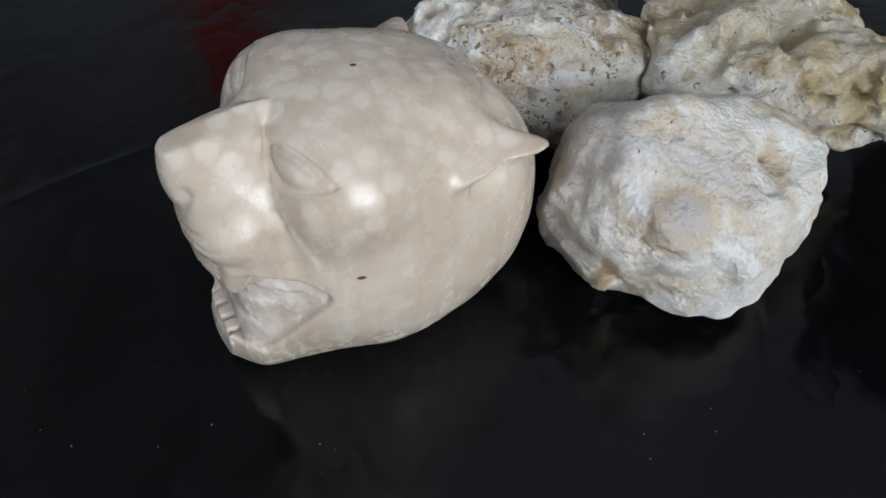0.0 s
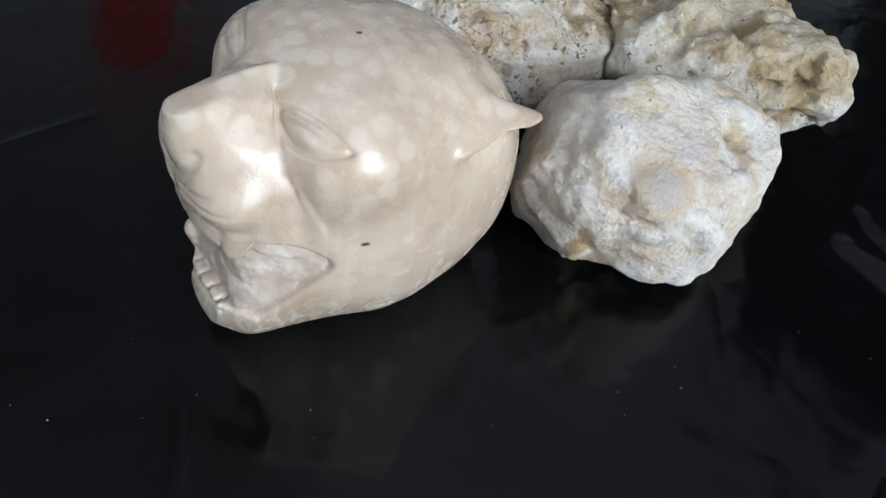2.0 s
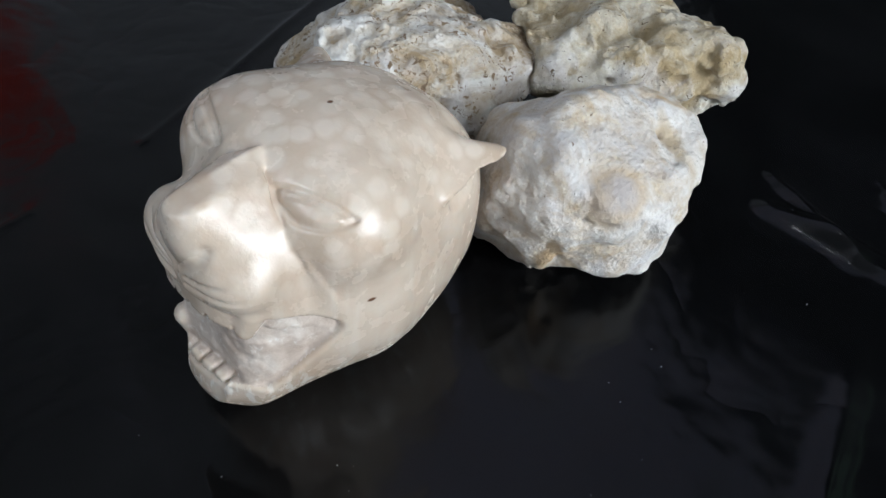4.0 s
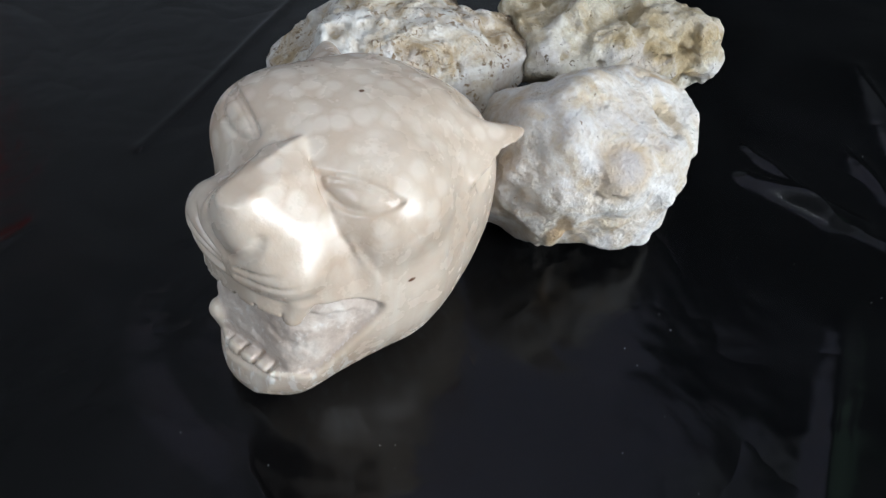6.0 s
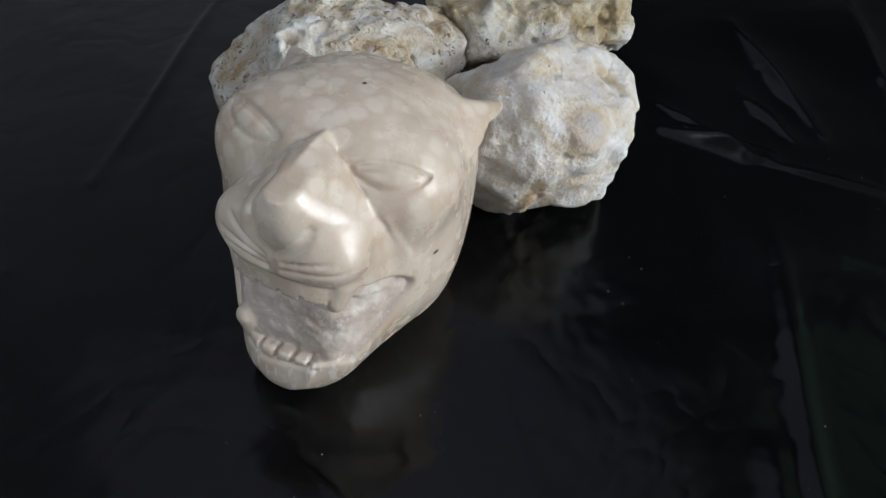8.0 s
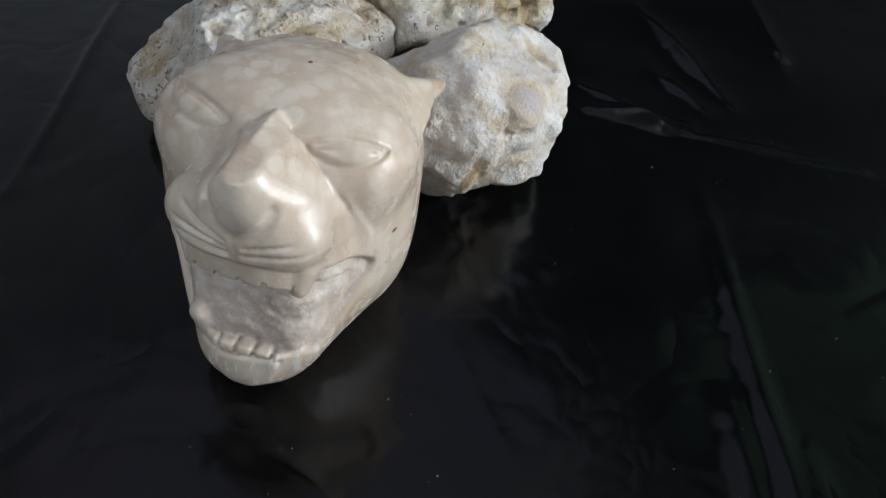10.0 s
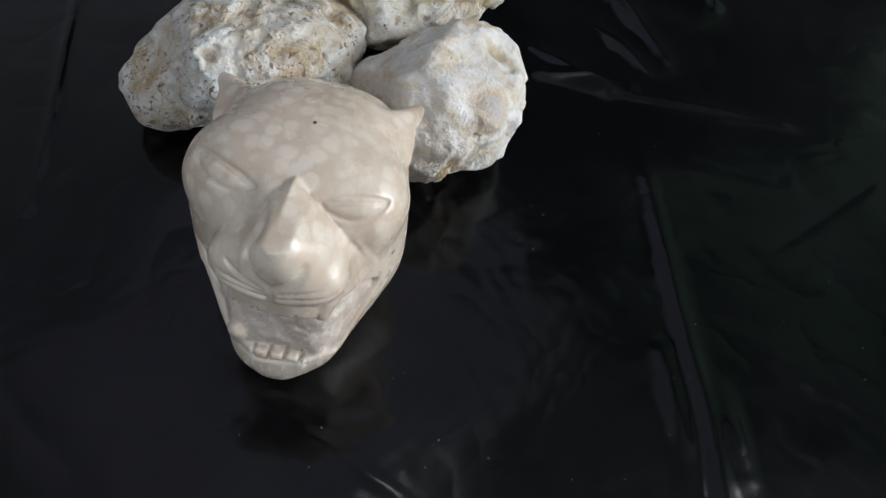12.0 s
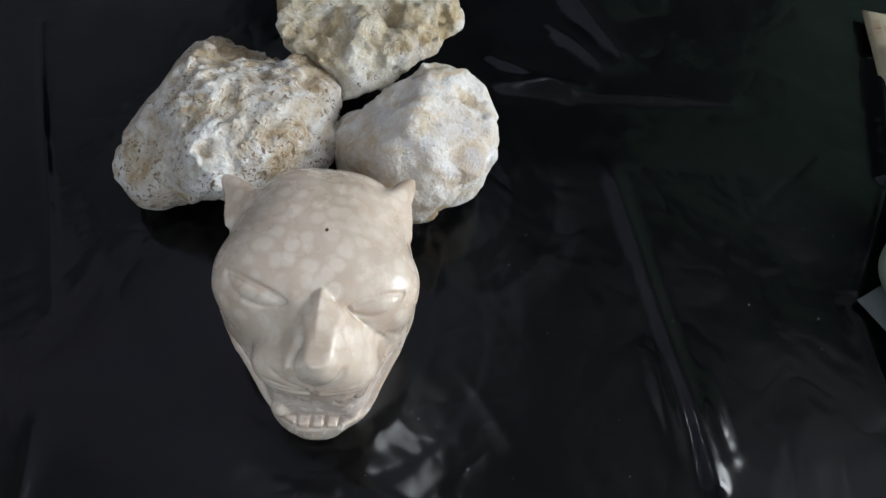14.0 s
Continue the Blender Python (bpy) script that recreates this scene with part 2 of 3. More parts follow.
def solid_mesh(name, field, lo, hi, step):
    """A closed mesh of the places where field(x, y, z) is below 0."""
    # the field is worked out coarsely first, then finely near the surface alone
    many = [int(np.ceil((b - a) / step / 4)) for a, b in zip(lo, hi)]
    axes = [a + step * 4 * np.arange(k + 1) for a, k in zip(lo, many)]
    rough = field(*np.meshgrid(*axes, indexing="ij"))
    corners = [rough[i:i + many[0], j:j + many[1], k:k + many[2]] for i in (0, 1) for j in (0, 1) for k in (0, 1)]
    near = np.argwhere(np.min(np.abs(corners), axis=0) < step * 7 + 0.004)
    f = np.where(corners[0] < 0, -1.0, 1.0).astype(np.float32)
    f = np.pad(f.repeat(4, 0).repeat(4, 1).repeat(4, 2), ((0, 1), (0, 1), (0, 1)), mode="edge")
    sub = np.stack(np.meshgrid(*[np.arange(5)] * 3, indexing="ij"), -1).reshape(-1, 3)
    mark = np.zeros(f.shape, dtype=bool)
    at = (near[:, None, :] * 4 + sub[None]).reshape(-1, 3)
    mark[tuple(at.T)] = True
    at = np.argwhere(mark)
    co = np.array(lo) + step * at
    f[mark] = field(co[:, 0], co[:, 1], co[:, 2])
    f[0], f[-1], f[:, 0], f[:, -1], f[:, :, 0], f[:, :, -1] = 1, 1, 1, 1, 1, 1
    inside = f < 0
    n = [k - 1 for k in f.shape]

    def corner(a, i, j, k):
        return a[i:i + n[0], j:j + n[1], k:k + n[2]]

    count = sum(corner(inside, i, j, k).astype(np.int8) for i in (0, 1) for j in (0, 1) for k in (0, 1))
    cells = np.argwhere((count > 0) & (count < 8))
    index = -np.ones(n, dtype=np.int64)
    index[tuple(cells.T)] = np.arange(len(cells))
    total, hits = np.zeros((len(cells), 3)), np.zeros(len(cells))
    for axis in range(3):
        for i in (0, 1):
            for j in (0, 1):
                off = np.insert(np.array([i, j]), axis, 0)
                end = off.copy()
                end[axis] = 1
                a, b = f[tuple((cells + off).T)], f[tuple((cells + end).T)]
                cross = (a < 0) != (b < 0)
                s = np.where(cross, a / np.where(cross, a - b, 1), 0)
                p = cells + off + np.outer(s, np.eye(3)[axis])
                total += np.where(cross[:, None], p, 0)
                hits += cross
    verts = np.array(lo) + step * total / hits[:, None]
    quads = []
    for axis in range(3):
        u, v = (axis + 1) % 3, (axis + 2) % 3
        a = np.moveaxis(inside, (axis, u, v), (0, 1, 2))
        ix = np.moveaxis(index, (axis, u, v), (0, 1, 2))
        change = a[:-1, 1:-1, 1:-1] != a[1:, 1:-1, 1:-1]
        w = np.argwhere(change)
        flip = a[:-1, 1:-1, 1:-1][tuple(w.T)]
        i, j, k = w[:, 0], w[:, 1] + 1, w[:, 2] + 1
        q = np.stack([ix[i, j - 1, k - 1], ix[i, j, k - 1], ix[i, j, k], ix[i, j - 1, k]], 1)
        quads.append(np.where(flip[:, None], q, q[:, ::-1]))
    quads = np.concatenate(quads)
    me = bpy.data.meshes.new(name)
    me.vertices.add(len(verts))
    me.vertices.foreach_set("co", verts.ravel())
    me.loops.add(quads.size)
    me.loops.foreach_set("vertex_index", quads.ravel())
    me.polygons.add(len(quads))
    me.polygons.foreach_set("loop_start", np.arange(0, quads.size, 4))
    me.polygons.foreach_set("use_smooth", np.ones(len(quads), dtype=bool))
    me.update(calc_edges=True)
    me.validate()
    return me


def ellipsoid(x, y, z, c, r):
    a, b, d = (x - c[0]), (y - c[1]), (z - c[2])
    k0 = np.sqrt((a / r[0]) ** 2 + (b / r[1]) ** 2 + (d / r[2]) ** 2) + 1e-6
    k1 = np.sqrt((a / r[0] ** 2) ** 2 + (b / r[1] ** 2) ** 2 + (d / r[2] ** 2) ** 2) + 1e-6
    return k0 * (k0 - 1) / k1


def capsule(x, y, z, p, q, r0, r1):
    p, q = np.array(p), np.array(q)
    w = q - p
    h = np.clip(((x - p[0]) * w[0] + (y - p[1]) * w[1] + (z - p[2]) * w[2]) / (w @ w), 0, 1)
    return np.sqrt((x - p[0] - h * w[0]) ** 2 + (y - p[1] - h * w[1]) ** 2 + (z - p[2] - h * w[2]) ** 2) - (r0 + (r1 - r0) * h)


def join(a, b, k):
    h = np.clip(0.5 + 0.5 * (b - a) / k, 0, 1)
    return b + (a - b) * h - k * h * (1 - h)


def cut(a, b, k):
    """a where b is not."""
    return -join(-a, b, k)


# ---- room ----

def painted(name, colour, rough, scale=3.0, amount=0.12):
    m, t, p = material(name)
    co = place_of(t)
    a = tuple(c * (1 - amount) for c in colour)
    b = tuple(min(1.0, c * (1 + amount)) for c in colour)
    base = ramp(t, noise_at(t, co, scale, 6, 0.6, 0.3), [(0.3, a), (0.7, b)]).outputs["Color"]
    t.links.new(base, p.inputs["Base Color"])
    p.inputs["Roughness"].default_value = rough
    bump(t, p, noise_at(t, co, scale * 40, 4), 0.2, 0.002)
    return m


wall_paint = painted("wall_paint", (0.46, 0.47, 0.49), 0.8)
# wall paint darkened for the unseen north wall, to weaken the sheet's sheen
shaded_paint = painted("dimmed_wall_paint", (0.24, 0.25, 0.27), 0.8)
dark_reflection_paint = painted("dark_reflection_wall", (0.025, 0.027, 0.025), 0.8)
dimmed_ceiling_paint = painted("dimmed_ceiling_paint", (0.15, 0.155, 0.16), 0.8)
concrete = painted("floor_concrete", (0.16, 0.155, 0.15), 0.75, 5.0, 0.25)
ceiling_paint = painted("ceiling_paint", (0.60, 0.61, 0.63), 0.85)
frame_paint = painted("frame_paint", (0.55, 0.53, 0.5), 0.5)
white_enamel = painted("lamp_enamel", (0.75, 0.75, 0.74), 0.4)
red_cloth = painted("red_cloth", (0.50, 0.035, 0.020), 0.9, 20.0, 0.3)


roof_sheet, rt, rp = material("translucent_roof_sheet")
glow = rt.nodes.new("ShaderNodeBsdfTranslucent")
rt.links.new(ramp(rt, noise_at(rt, place_of(rt), 2.5, 5, 0.6), [(0.3, (0.80, 0.70, 0.68)), (0.7, (0.92, 0.82, 0.80))]).outputs["Color"], glow.inputs["Color"])
rt.links.new(glow.outputs[0], rt.nodes["Material Output"].inputs["Surface"])
rt.nodes.remove(rp)


def box_mesh(name, boxes, material_, bevel=0.0):
    bm = bmesh.new()
    for lo, hi in boxes:
        m = Matrix.LocRotScale([(a + b) / 2 for a, b in zip(lo, hi)], None, [b - a for a, b in zip(lo, hi)])
        bmesh.ops.create_cube(bm, size=1, matrix=m)
    if bevel:
        bmesh.ops.bevel(bm, geom=bm.edges[:], offset=bevel, segments=2, affect="EDGES", profile=0.6)
    me = bpy.data.meshes.new(name)
    bm.to_mesh(me)
    bm.free()
    me.materials.append(material_)
    return me


def structure(name, boxes, material_):
    return tagged(new(name, box_mesh(name, boxes, material_)), kind="structure")


structure("floor", [((-1.9, -2.1, -0.20), (2.2, 2.5, -0.030))], concrete)
structure("ceiling", [((-1.9, 0.3, 2.50), (2.2, 0.55, 2.62)), ((-1.9, 2.2, 2.50), (2.2, 2.5, 2.62)),
                      ((-1.9, 0.55, 2.50), (-0.2, 2.2, 2.62)), ((1.95, 0.55, 2.50), (2.2, 2.2, 2.62))], ceiling_paint)
structure("roof_panel", [((-0.2, 0.55, 2.54), (1.95, 2.2, 2.544))], roof_sheet)
# unseen south half, coloured darker so the sheet reflects less light from it
structure("ceiling_dimmed", [((-1.9, -2.1, 2.50), (2.2, 0.3, 2.62))], dimmed_ceiling_paint)
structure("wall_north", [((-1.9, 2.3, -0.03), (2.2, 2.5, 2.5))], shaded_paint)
# the opening in this unseen wall is added for the fill lamp
structure("wall_west", [((-1.9, -1.9, -0.03), (-1.7, -0.9, 2.5)), ((-1.9, 0.3, -0.03), (-1.7, 2.3, 2.5)),
                        ((-1.9, -0.9, -0.03), (-1.7, 0.3, 0.9)), ((-1.9, -0.9, 2.0), (-1.7, 0.3, 2.5))], wall_paint)
structure("wall_south", [((-1.9, -2.1, -0.03), (0.6, -1.9, 2.5)), ((2.0, -2.1, -0.03), (2.2, -1.9, 2.5)),
                         ((0.6, -2.1, -0.03), (2.0, -1.9, 0.35)), ((0.6, -2.1, 2.15), (2.0, -1.9, 2.5))], wall_paint)
# unseen wall, near black with an added low panel, keeps the sheet's reflections dark
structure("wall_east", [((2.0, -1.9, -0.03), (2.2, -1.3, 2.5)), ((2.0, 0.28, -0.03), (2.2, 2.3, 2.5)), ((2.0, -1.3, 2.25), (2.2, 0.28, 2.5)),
                        ((2.0, -0.08, -0.03), (2.2, 0.28, 1.38))], dark_reflection_paint)

foliage, ft, fp = material("glowing_garden_green")
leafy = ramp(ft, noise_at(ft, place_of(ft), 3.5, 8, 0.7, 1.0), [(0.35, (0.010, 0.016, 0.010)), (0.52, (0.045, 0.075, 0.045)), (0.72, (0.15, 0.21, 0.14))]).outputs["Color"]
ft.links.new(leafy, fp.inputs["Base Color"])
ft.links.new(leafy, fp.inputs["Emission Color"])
# emission stands in for daylight on the leaves, for green reflections in the sheet
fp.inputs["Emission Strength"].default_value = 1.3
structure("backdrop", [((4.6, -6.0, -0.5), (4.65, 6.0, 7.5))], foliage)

lamp = new("ceiling_lamp")
lamp.location = (0.45, 0.45, 2.5)
tagged(lamp, "white enamelled tube lamp fixed under the ceiling", "lamp")


def part(name, me, parent, label=""):
    ob = new(name, me)
    ob.parent = parent
    if label:
        ob["label"] = label
    return ob


part("housing", box_mesh("housing", [((-0.10, -0.05, -0.05), (0.10, 0.05, 0.0))], white_enamel, 0.008), lamp)
part("end_cap", box_mesh("end_cap", [((-0.10, -0.03, -0.09), (-0.08, 0.03, -0.05))], white_enamel, 0.004), lamp)
part("end_cap", box_mesh("end_cap", [((0.08, -0.03, -0.09), (0.10, 0.03, -0.05))], white_enamel, 0.004), lamp)

x, z = np.meshgrid(np.linspace(-0.80, -0.50, 40), np.linspace(0.75, 1.22, 40), indexing="ij")
y = 2.27 + 0.012 * np.sin(x * 60) * (1.4 - z)
i = np.arange(1600).reshape(40, 40)
quads = np.stack([i[:-1, :-1], i[1:, :-1], i[1:, 1:], i[:-1, 1:]], -1).reshape(-1, 4)
me = bpy.data.meshes.new("hanging_towel")
me.from_pydata(np.stack([x, y, z], -1).reshape(-1, 3).tolist(), [], quads.tolist())
me.materials.append(red_cloth)
tagged(new("hanging_towel", me), "red cotton towel hanging in folds on the grey wall", "towel")

# ---- sheet ----
FOLDS = (  # from, to, half width, height
    (0.237, 0.026, 0.430, -0.030, 0.007, -0.0024), 
    (0.087, -0.001, 0.033, -0.039, 0.0095, 0.0050), (0.094, 0.051, 0.015, -0.003, 0.010, 0.0030), (0.118, 0.758, -0.129, 0.514, 0.004, 0.0035), (-0.010, 0.236, 0.088, 0.256, 0.005, 0.0028),
    (0.320, 0.300, 0.364, 0.223, 0.010, 0.0084), (0.350, 0.331, 0.345, 0.235, 0.008, 0.0070), (0.345, 0.235, 0.428, 0.075, 0.007, 0.0063),
    (0.551, 0.389, 0.434, 0.207, 0.012, 0.0112), (0.435, 0.300, 0.405, 0.220, 0.008, 0.0070), (-0.296, 0.400, -0.210, 0.455, 0.004, 0.0028),
    (-0.134, 0.223, -0.128, 0.140, 0.004, 0.0012), (0.600, -0.060, 0.412, -0.100, 0.010, 0.0140), (0.412, -0.100, 0.250, -0.106, 0.009, 0.0070),
    (0.250, -0.106, 0.150, -0.160, 0.009, 0.0040), (-0.004, 0.200, -0.050, 0.117, 0.008, 0.0008), (0.582, 0.213, 0.800, 0.380, 0.010, 0.0098))
CREASE = ((0.290, 0.170), (0.235, 0.128), (0.178, 0.085), (0.120, 0.042), (0.070, 0.004), (0.010, -0.036))
RESTS = ((0.56, -0.34, 0.24), (0.32, -0.28, 0.14), (-0.025, 0.300, 0.085), (0.148, 0.300, 0.080), (0.055, 0.455, 0.095), (0.225, 0.415, 0.085))


def sheet_height(x, y):
    zero = np.zeros_like(x)
    free = np.min([np.hypot(x - a, y - b) - r for a, b, r in RESTS], axis=0)
    free = np.clip(free / 0.045, 0, 1)
    wx, wy = 0.10 * grains(x, y, zero, 0.35, 2, 61), 0.10 * grains(x, y, zero, 0.35, 2, 71)
    h = zero
    for k, (turn, wave, high) in enumerate(((0.4, 0.31, 0.012), (1.5, 0.23, 0.008), (2.4, 0.37, 0.012), (2.9, 0.16, 0.005), (0.9, 0.12, 0.004))):
        a = ((x + wx) * math.cos(turn) + (y + wy) * math.sin(turn)) / wave + 0.37 * k
        some = np.clip(grain(x, y, zero, 0.22, 81 + k) * 2.2 - 0.6, 0, 1)
        h = h + (0.13 + 0.25 * np.clip((x - 0.05) / 0.2, 0, 1)) * high * some * (abs((a % 1) * 2 - 1) - 0.5)
    h = h * free - 0.004 * free - 0.0005
    h = h - 0.0028 * np.clip(1.2 - (np.hypot((x + 0.035) * 0.9, y - 0.295) - 0.07) / 0.05, 0, 1)
    for x0, y0, x1, y1, wide, high in FOLDS:
        g, s = line_gap(x + 0.2 * wx, y + 0.2 * wy, (x0, y0), (x1, y1))
        h = h + np.minimum(free * 2.5, 1) * high * np.exp(-(g / wide) ** (2 if 0.009 < wide < 0.0115 else 1)) * (0.35 + 0.65 * np.sin(np.pi * np.clip(s, 0.08, 0.92)))
    # a lifted edge behind the stones, sloping up to it from the west and dropping off beyond
    u = ((x - 0.580) * 0.66 - (y - 0.220) * 0.75) + 0.3 * wx
    v = ((x - 0.580) * 0.75 + (y - 0.220) * 0.66) / 0.22
    h = h + 0.026 * np.where(u < 0, np.exp(np.minimum(u, 0) / 0.110), np.exp(-np.maximum(u, 0) / 0.010)) * np.clip(1.15 - abs(v - 0.5) * 1.5, 0, 1) * free
    # the long crease that leaves the stones, standing higher towards its open end
    for k, (p, q) in enumerate(zip(CREASE, CREASE[1:])):
        g, s = line_gap(x + 0.05 * wx, y + 0.05 * wy, p, q)
        along = (k + s) / (len(CREASE) - 1)
        high = np.where(g <= best, along, high) if k else along
        best = np.minimum(g, best) if k else g
    rise = 0.0022 + 0.0036 * high
    h = h + np.minimum(free * 2.5, 1) * np.clip(high / 0.12, 0, 1) * rise * np.exp(-(best / 0.0085) ** 2)
    return h


def line_gap(a, b, p, q):
    """How far (a, b) lies from the straight stroke p to q."""
    w = (q[0] - p[0], q[1] - p[1])
    h = np.clip(((a - p[0]) * w[0] + (b - p[1]) * w[1]) / (w[0] ** 2 + w[1] ** 2), 0, 1)
    return np.sqrt((a - p[0] - h * w[0]) ** 2 + (b - p[1] - h * w[1]) ** 2), h


def grid_mesh(name, xs, ys, height):
    x, y = np.meshgrid(xs, ys, indexing="ij")
    co = np.stack([x, y, height(x, y)], -1).reshape(-1, 3)
    nx, ny = len(xs), len(ys)
    i = np.arange(nx * ny).reshape(nx, ny)
    quads = np.stack([i[:-1, :-1], i[1:, :-1], i[1:, 1:], i[:-1, 1:]], -1).reshape(-1, 4)
    me = bpy.data.meshes.new(name)
    me.from_pydata(co.tolist(), [], quads.tolist())
    me.polygons.foreach_set("use_smooth", np.ones(len(quads), dtype=bool))
    return me


xs = np.concatenate([np.arange(-1.3, -0.45, 0.02), np.arange(-0.45, 0.75, 0.003), np.arange(0.75, 1.5, 0.02)])
ys = np.concatenate([np.arange(-0.9, -0.3, 0.02), np.arange(-0.3, 0.85, 0.003), np.arange(0.85, 1.9, 0.02)])
sheet = new("plastic_sheet", grid_mesh("plastic_sheet", xs, ys, sheet_height))
sheet.data.materials.append(plastic)
tagged(sheet, "wrinkled glossy black plastic sheet spread under the stones", "plastic sheet")

# ---- carved head ----
HEAD = Matrix(((-0.9004, 0.4352, 0, -0.025), (-0.4352, -0.9004, 0, 0.3005), (0, 0, 1, 0), (0, 0, 0, 1)))
ALONG = (-0.092, -0.080, -0.060, -0.035, -0.005, 0.020, 0.045, 0.060, 0.075, 0.086, 0.094, 0.101)
WIDTH = (0.012, 0.038, 0.055, 0.063, 0.070, 0.0735, 0.0660, 0.0565, 0.0470, 0.0405, 0.032, 0.012)
CREST = (0.085, 0.112, 0.137, 0.1525, 0.1600, 0.1630, 0.1615, 0.1490, 0.126, 0.102, 0.082, 0.050)
UNDER = (0.060, 0.030, 0.008, -0.008, -0.012, -0.012, -0.010, -0.009, -0.008, -0.006, -0.002, 0.012)
FOLD_Z = (0.060, 0.0773, 0.0868, 0.0999, 0.1224, 0.1445, 0.1522, 0.1575, 0.170)
FOLD_X = (0.036, 0.0438, 0.0488, 0.0552, 0.0633, 0.0605, 0.0555, 0.0500, 0.0480)
FOLD = ((0.0571, 0.0110, 0.1522), (0.0611, 0.0226, 0.1445), (0.0633, 0.0412, 0.1224), (0.0552, 0.0490, 0.0999), (0.0488, 0.0520, 0.0868), (0.0438, 0.0530, 0.0773))
WHISKERS = (  # on the front of the muzzle: side, from, to
    (-1, (0.002, 0.1070), (0.034, 0.1110)), (-1, (0.003, 0.1100), (0.033, 0.1195)), (-1, (0.004, 0.1140), (0.028, 0.1285)),
    (1, (0.006, 0.1085), (0.040, 0.1135)), (1, (0.007, 0.1130), (0.032, 0.1195)))


def smooth_table(x, values):
    fine = np.linspace(ALONG[0], ALONG[-1], 400)
    v = np.interp(fine, ALONG, values)
    v = np.convolve(np.pad(v, 15, mode="edge"), np.ones(31) / 31, mode="valid")
    return np.interp(x, fine, v)


def carve(d, gap, wide, deep):
    return d + deep * np.exp(-(gap / wide) ** 2)


def face(x, y, z, n, p):
    """How far a place lies outside the plane through p that faces n."""
    n = np.array(n) / np.linalg.norm(n)
    return (x - p[0]) * n[0] + (y - p[1]) * n[1] + (z - p[2]) * n[2]


def both(a, b, k):
    return -join(-a, -b, k)


def path_gap(x, y, z, path):
    return np.min([capsule(x, y, z, p, q, 0.0, 0.0) for p, q in zip(path, path[1:])], axis=0)


def muzzle_field(x, y, z):
    ridge = z - (0.1590 - 4.0 * np.maximum(x - 0.055, 0) ** 2) + 0.62 * abs(y - 0.002) * np.clip((0.090 - x) / 0.036, 0, 1)
    front = x - 0.1030 + 4.0 * (y - 0.001) ** 2 + 0.03 * (z - 0.12)
    right = both(face(x, y, z, (0.06, 0.74, 0.66), (0.083, 0.0130, 0.1545)), face(x, y, z, (0.22, 0.95, 0.15), (0.0633, 0.0425, 0.1224)), 0.009)
    right = both(right, face(x, y, z, (0.78, 0.62, 0.06), (0.0965, 0.0275, 0.110)), 0.014)
    left = both(face(x, y, z, (0.16, -0.72, 0.66), (0.083, -0.0035, 0.1550)), face(x, y, z, (0.30, -0.93, 0.14), (0.0632, -0.0475, 0.118)), 0.014)
    left = both(left, face(x, y, z, (0.78, -0.62, 0.06), (0.0965, -0.0310, 0.110)), 0.014)
    d = both(both(right, left, 0.0015), front, 0.007)
    d = both(d, ridge, 0.0015)
    # whisker pads, then the nose between its two grooves
    d = join(d, ellipsoid(x, y, z, (0.0830, -0.0225, 0.1150), (0.0175, 0.0195, 0.0185)), 0.005)
    d = join(d, ellipsoid(x, y, z, (0.083, 0.0220, 0.1125), (0.0175, 0.0190, 0.0150)), 0.006)
    ahead = np.clip((x - 0.070) / 0.014, 0, 1)
    d = carve(d, path_gap(x, y, z, ((0.084, -0.008, 0.150), (0.096, -0.0115, 0.137), (0.103, -0.008, 0.1245), (0.104, 0.000, 0.119))), 0.0034, 0.0034 * ahead)
    d = carve(d, path_gap(x, y, z, ((0.0965, 0.0195, 0.1350), (0.101, 0.0165, 0.127), (0.103, 0.012, 0.1225), (0.104, 0.006, 0.119))), 0.0030, 0.0028 * ahead)
    d = join(d, ellipsoid(x, y, z, (0.0920, 0.0050, 0.1350), (0.0112, 0.0120, 0.0125)), 0.006)
    d = carve(d, path_gap(x, y, z, ((0.105, 0.002, 0.121), (0.104, 0.002, 0.104))), 0.0014, 0.0030)
    forward = np.clip((x - 0.062) / 0.012, 0, 1)
    for f, p, r in WHISKERS:
        g, h = line_gap(f * y, z, p, r)
        d = carve(d, g, 0.0014 if f < 0 else 0.0012, (0.0027 if f < 0 else 0.0017) * forward * (1 - h ** 4) * (f * y > 0))
    return d


def ear_field(x, y, z, a, b, c):
    """A thick three-cornered ear with a hollow under its outer edge b to c."""
    a, b, c = np.array(a), np.array(b), np.array(c)
    n = np.cross(b - a, c - a)
    n = n if n[2] > 0 else -n
    n = n / np.linalg.norm(n)
    rim = c - b
    out = np.cross(rim, n)
    out = out if out @ (a - b) < 0 else -out
    back = np.cross(c - a, n)
    back = back if back @ (b - a) < 0 else -back
    mid = (a + b + c) / 3
    top = face(x, y, z, n, a + 0.0015 * n)
    slab = both(top, face(x, y, z, -n, a - 0.0200 * n), 0.004)
    edge = face(x, y, z, out / np.linalg.norm(out) - 0.30 * n, b)
    slab = both(slab, edge, 0.0025)
    slab = both(slab, face(x, y, z, back, a), 0.010)
    front = (a + b) / 2 - mid
    slab = both(slab, face(x, y, z, front, b + 0.10 * front), 0.004)
    o = out / np.linalg.norm(out)
    centre = b * 0.55 + c * 0.45 - 0.0078 * n + 0.0068 * o
    w = np.array([(x - centre[0]), (y - centre[1]), (z - centre[2])])
    e = rim / np.linalg.norm(rim)
    u, v, t = (sum(p * q for p, q in zip(w, axis)) for axis in (e, o, n))
    hollow = ellipsoid(u, v, t, (0, 0, 0), (0.0215, 0.0140, 0.0112))
    return slab, hollow


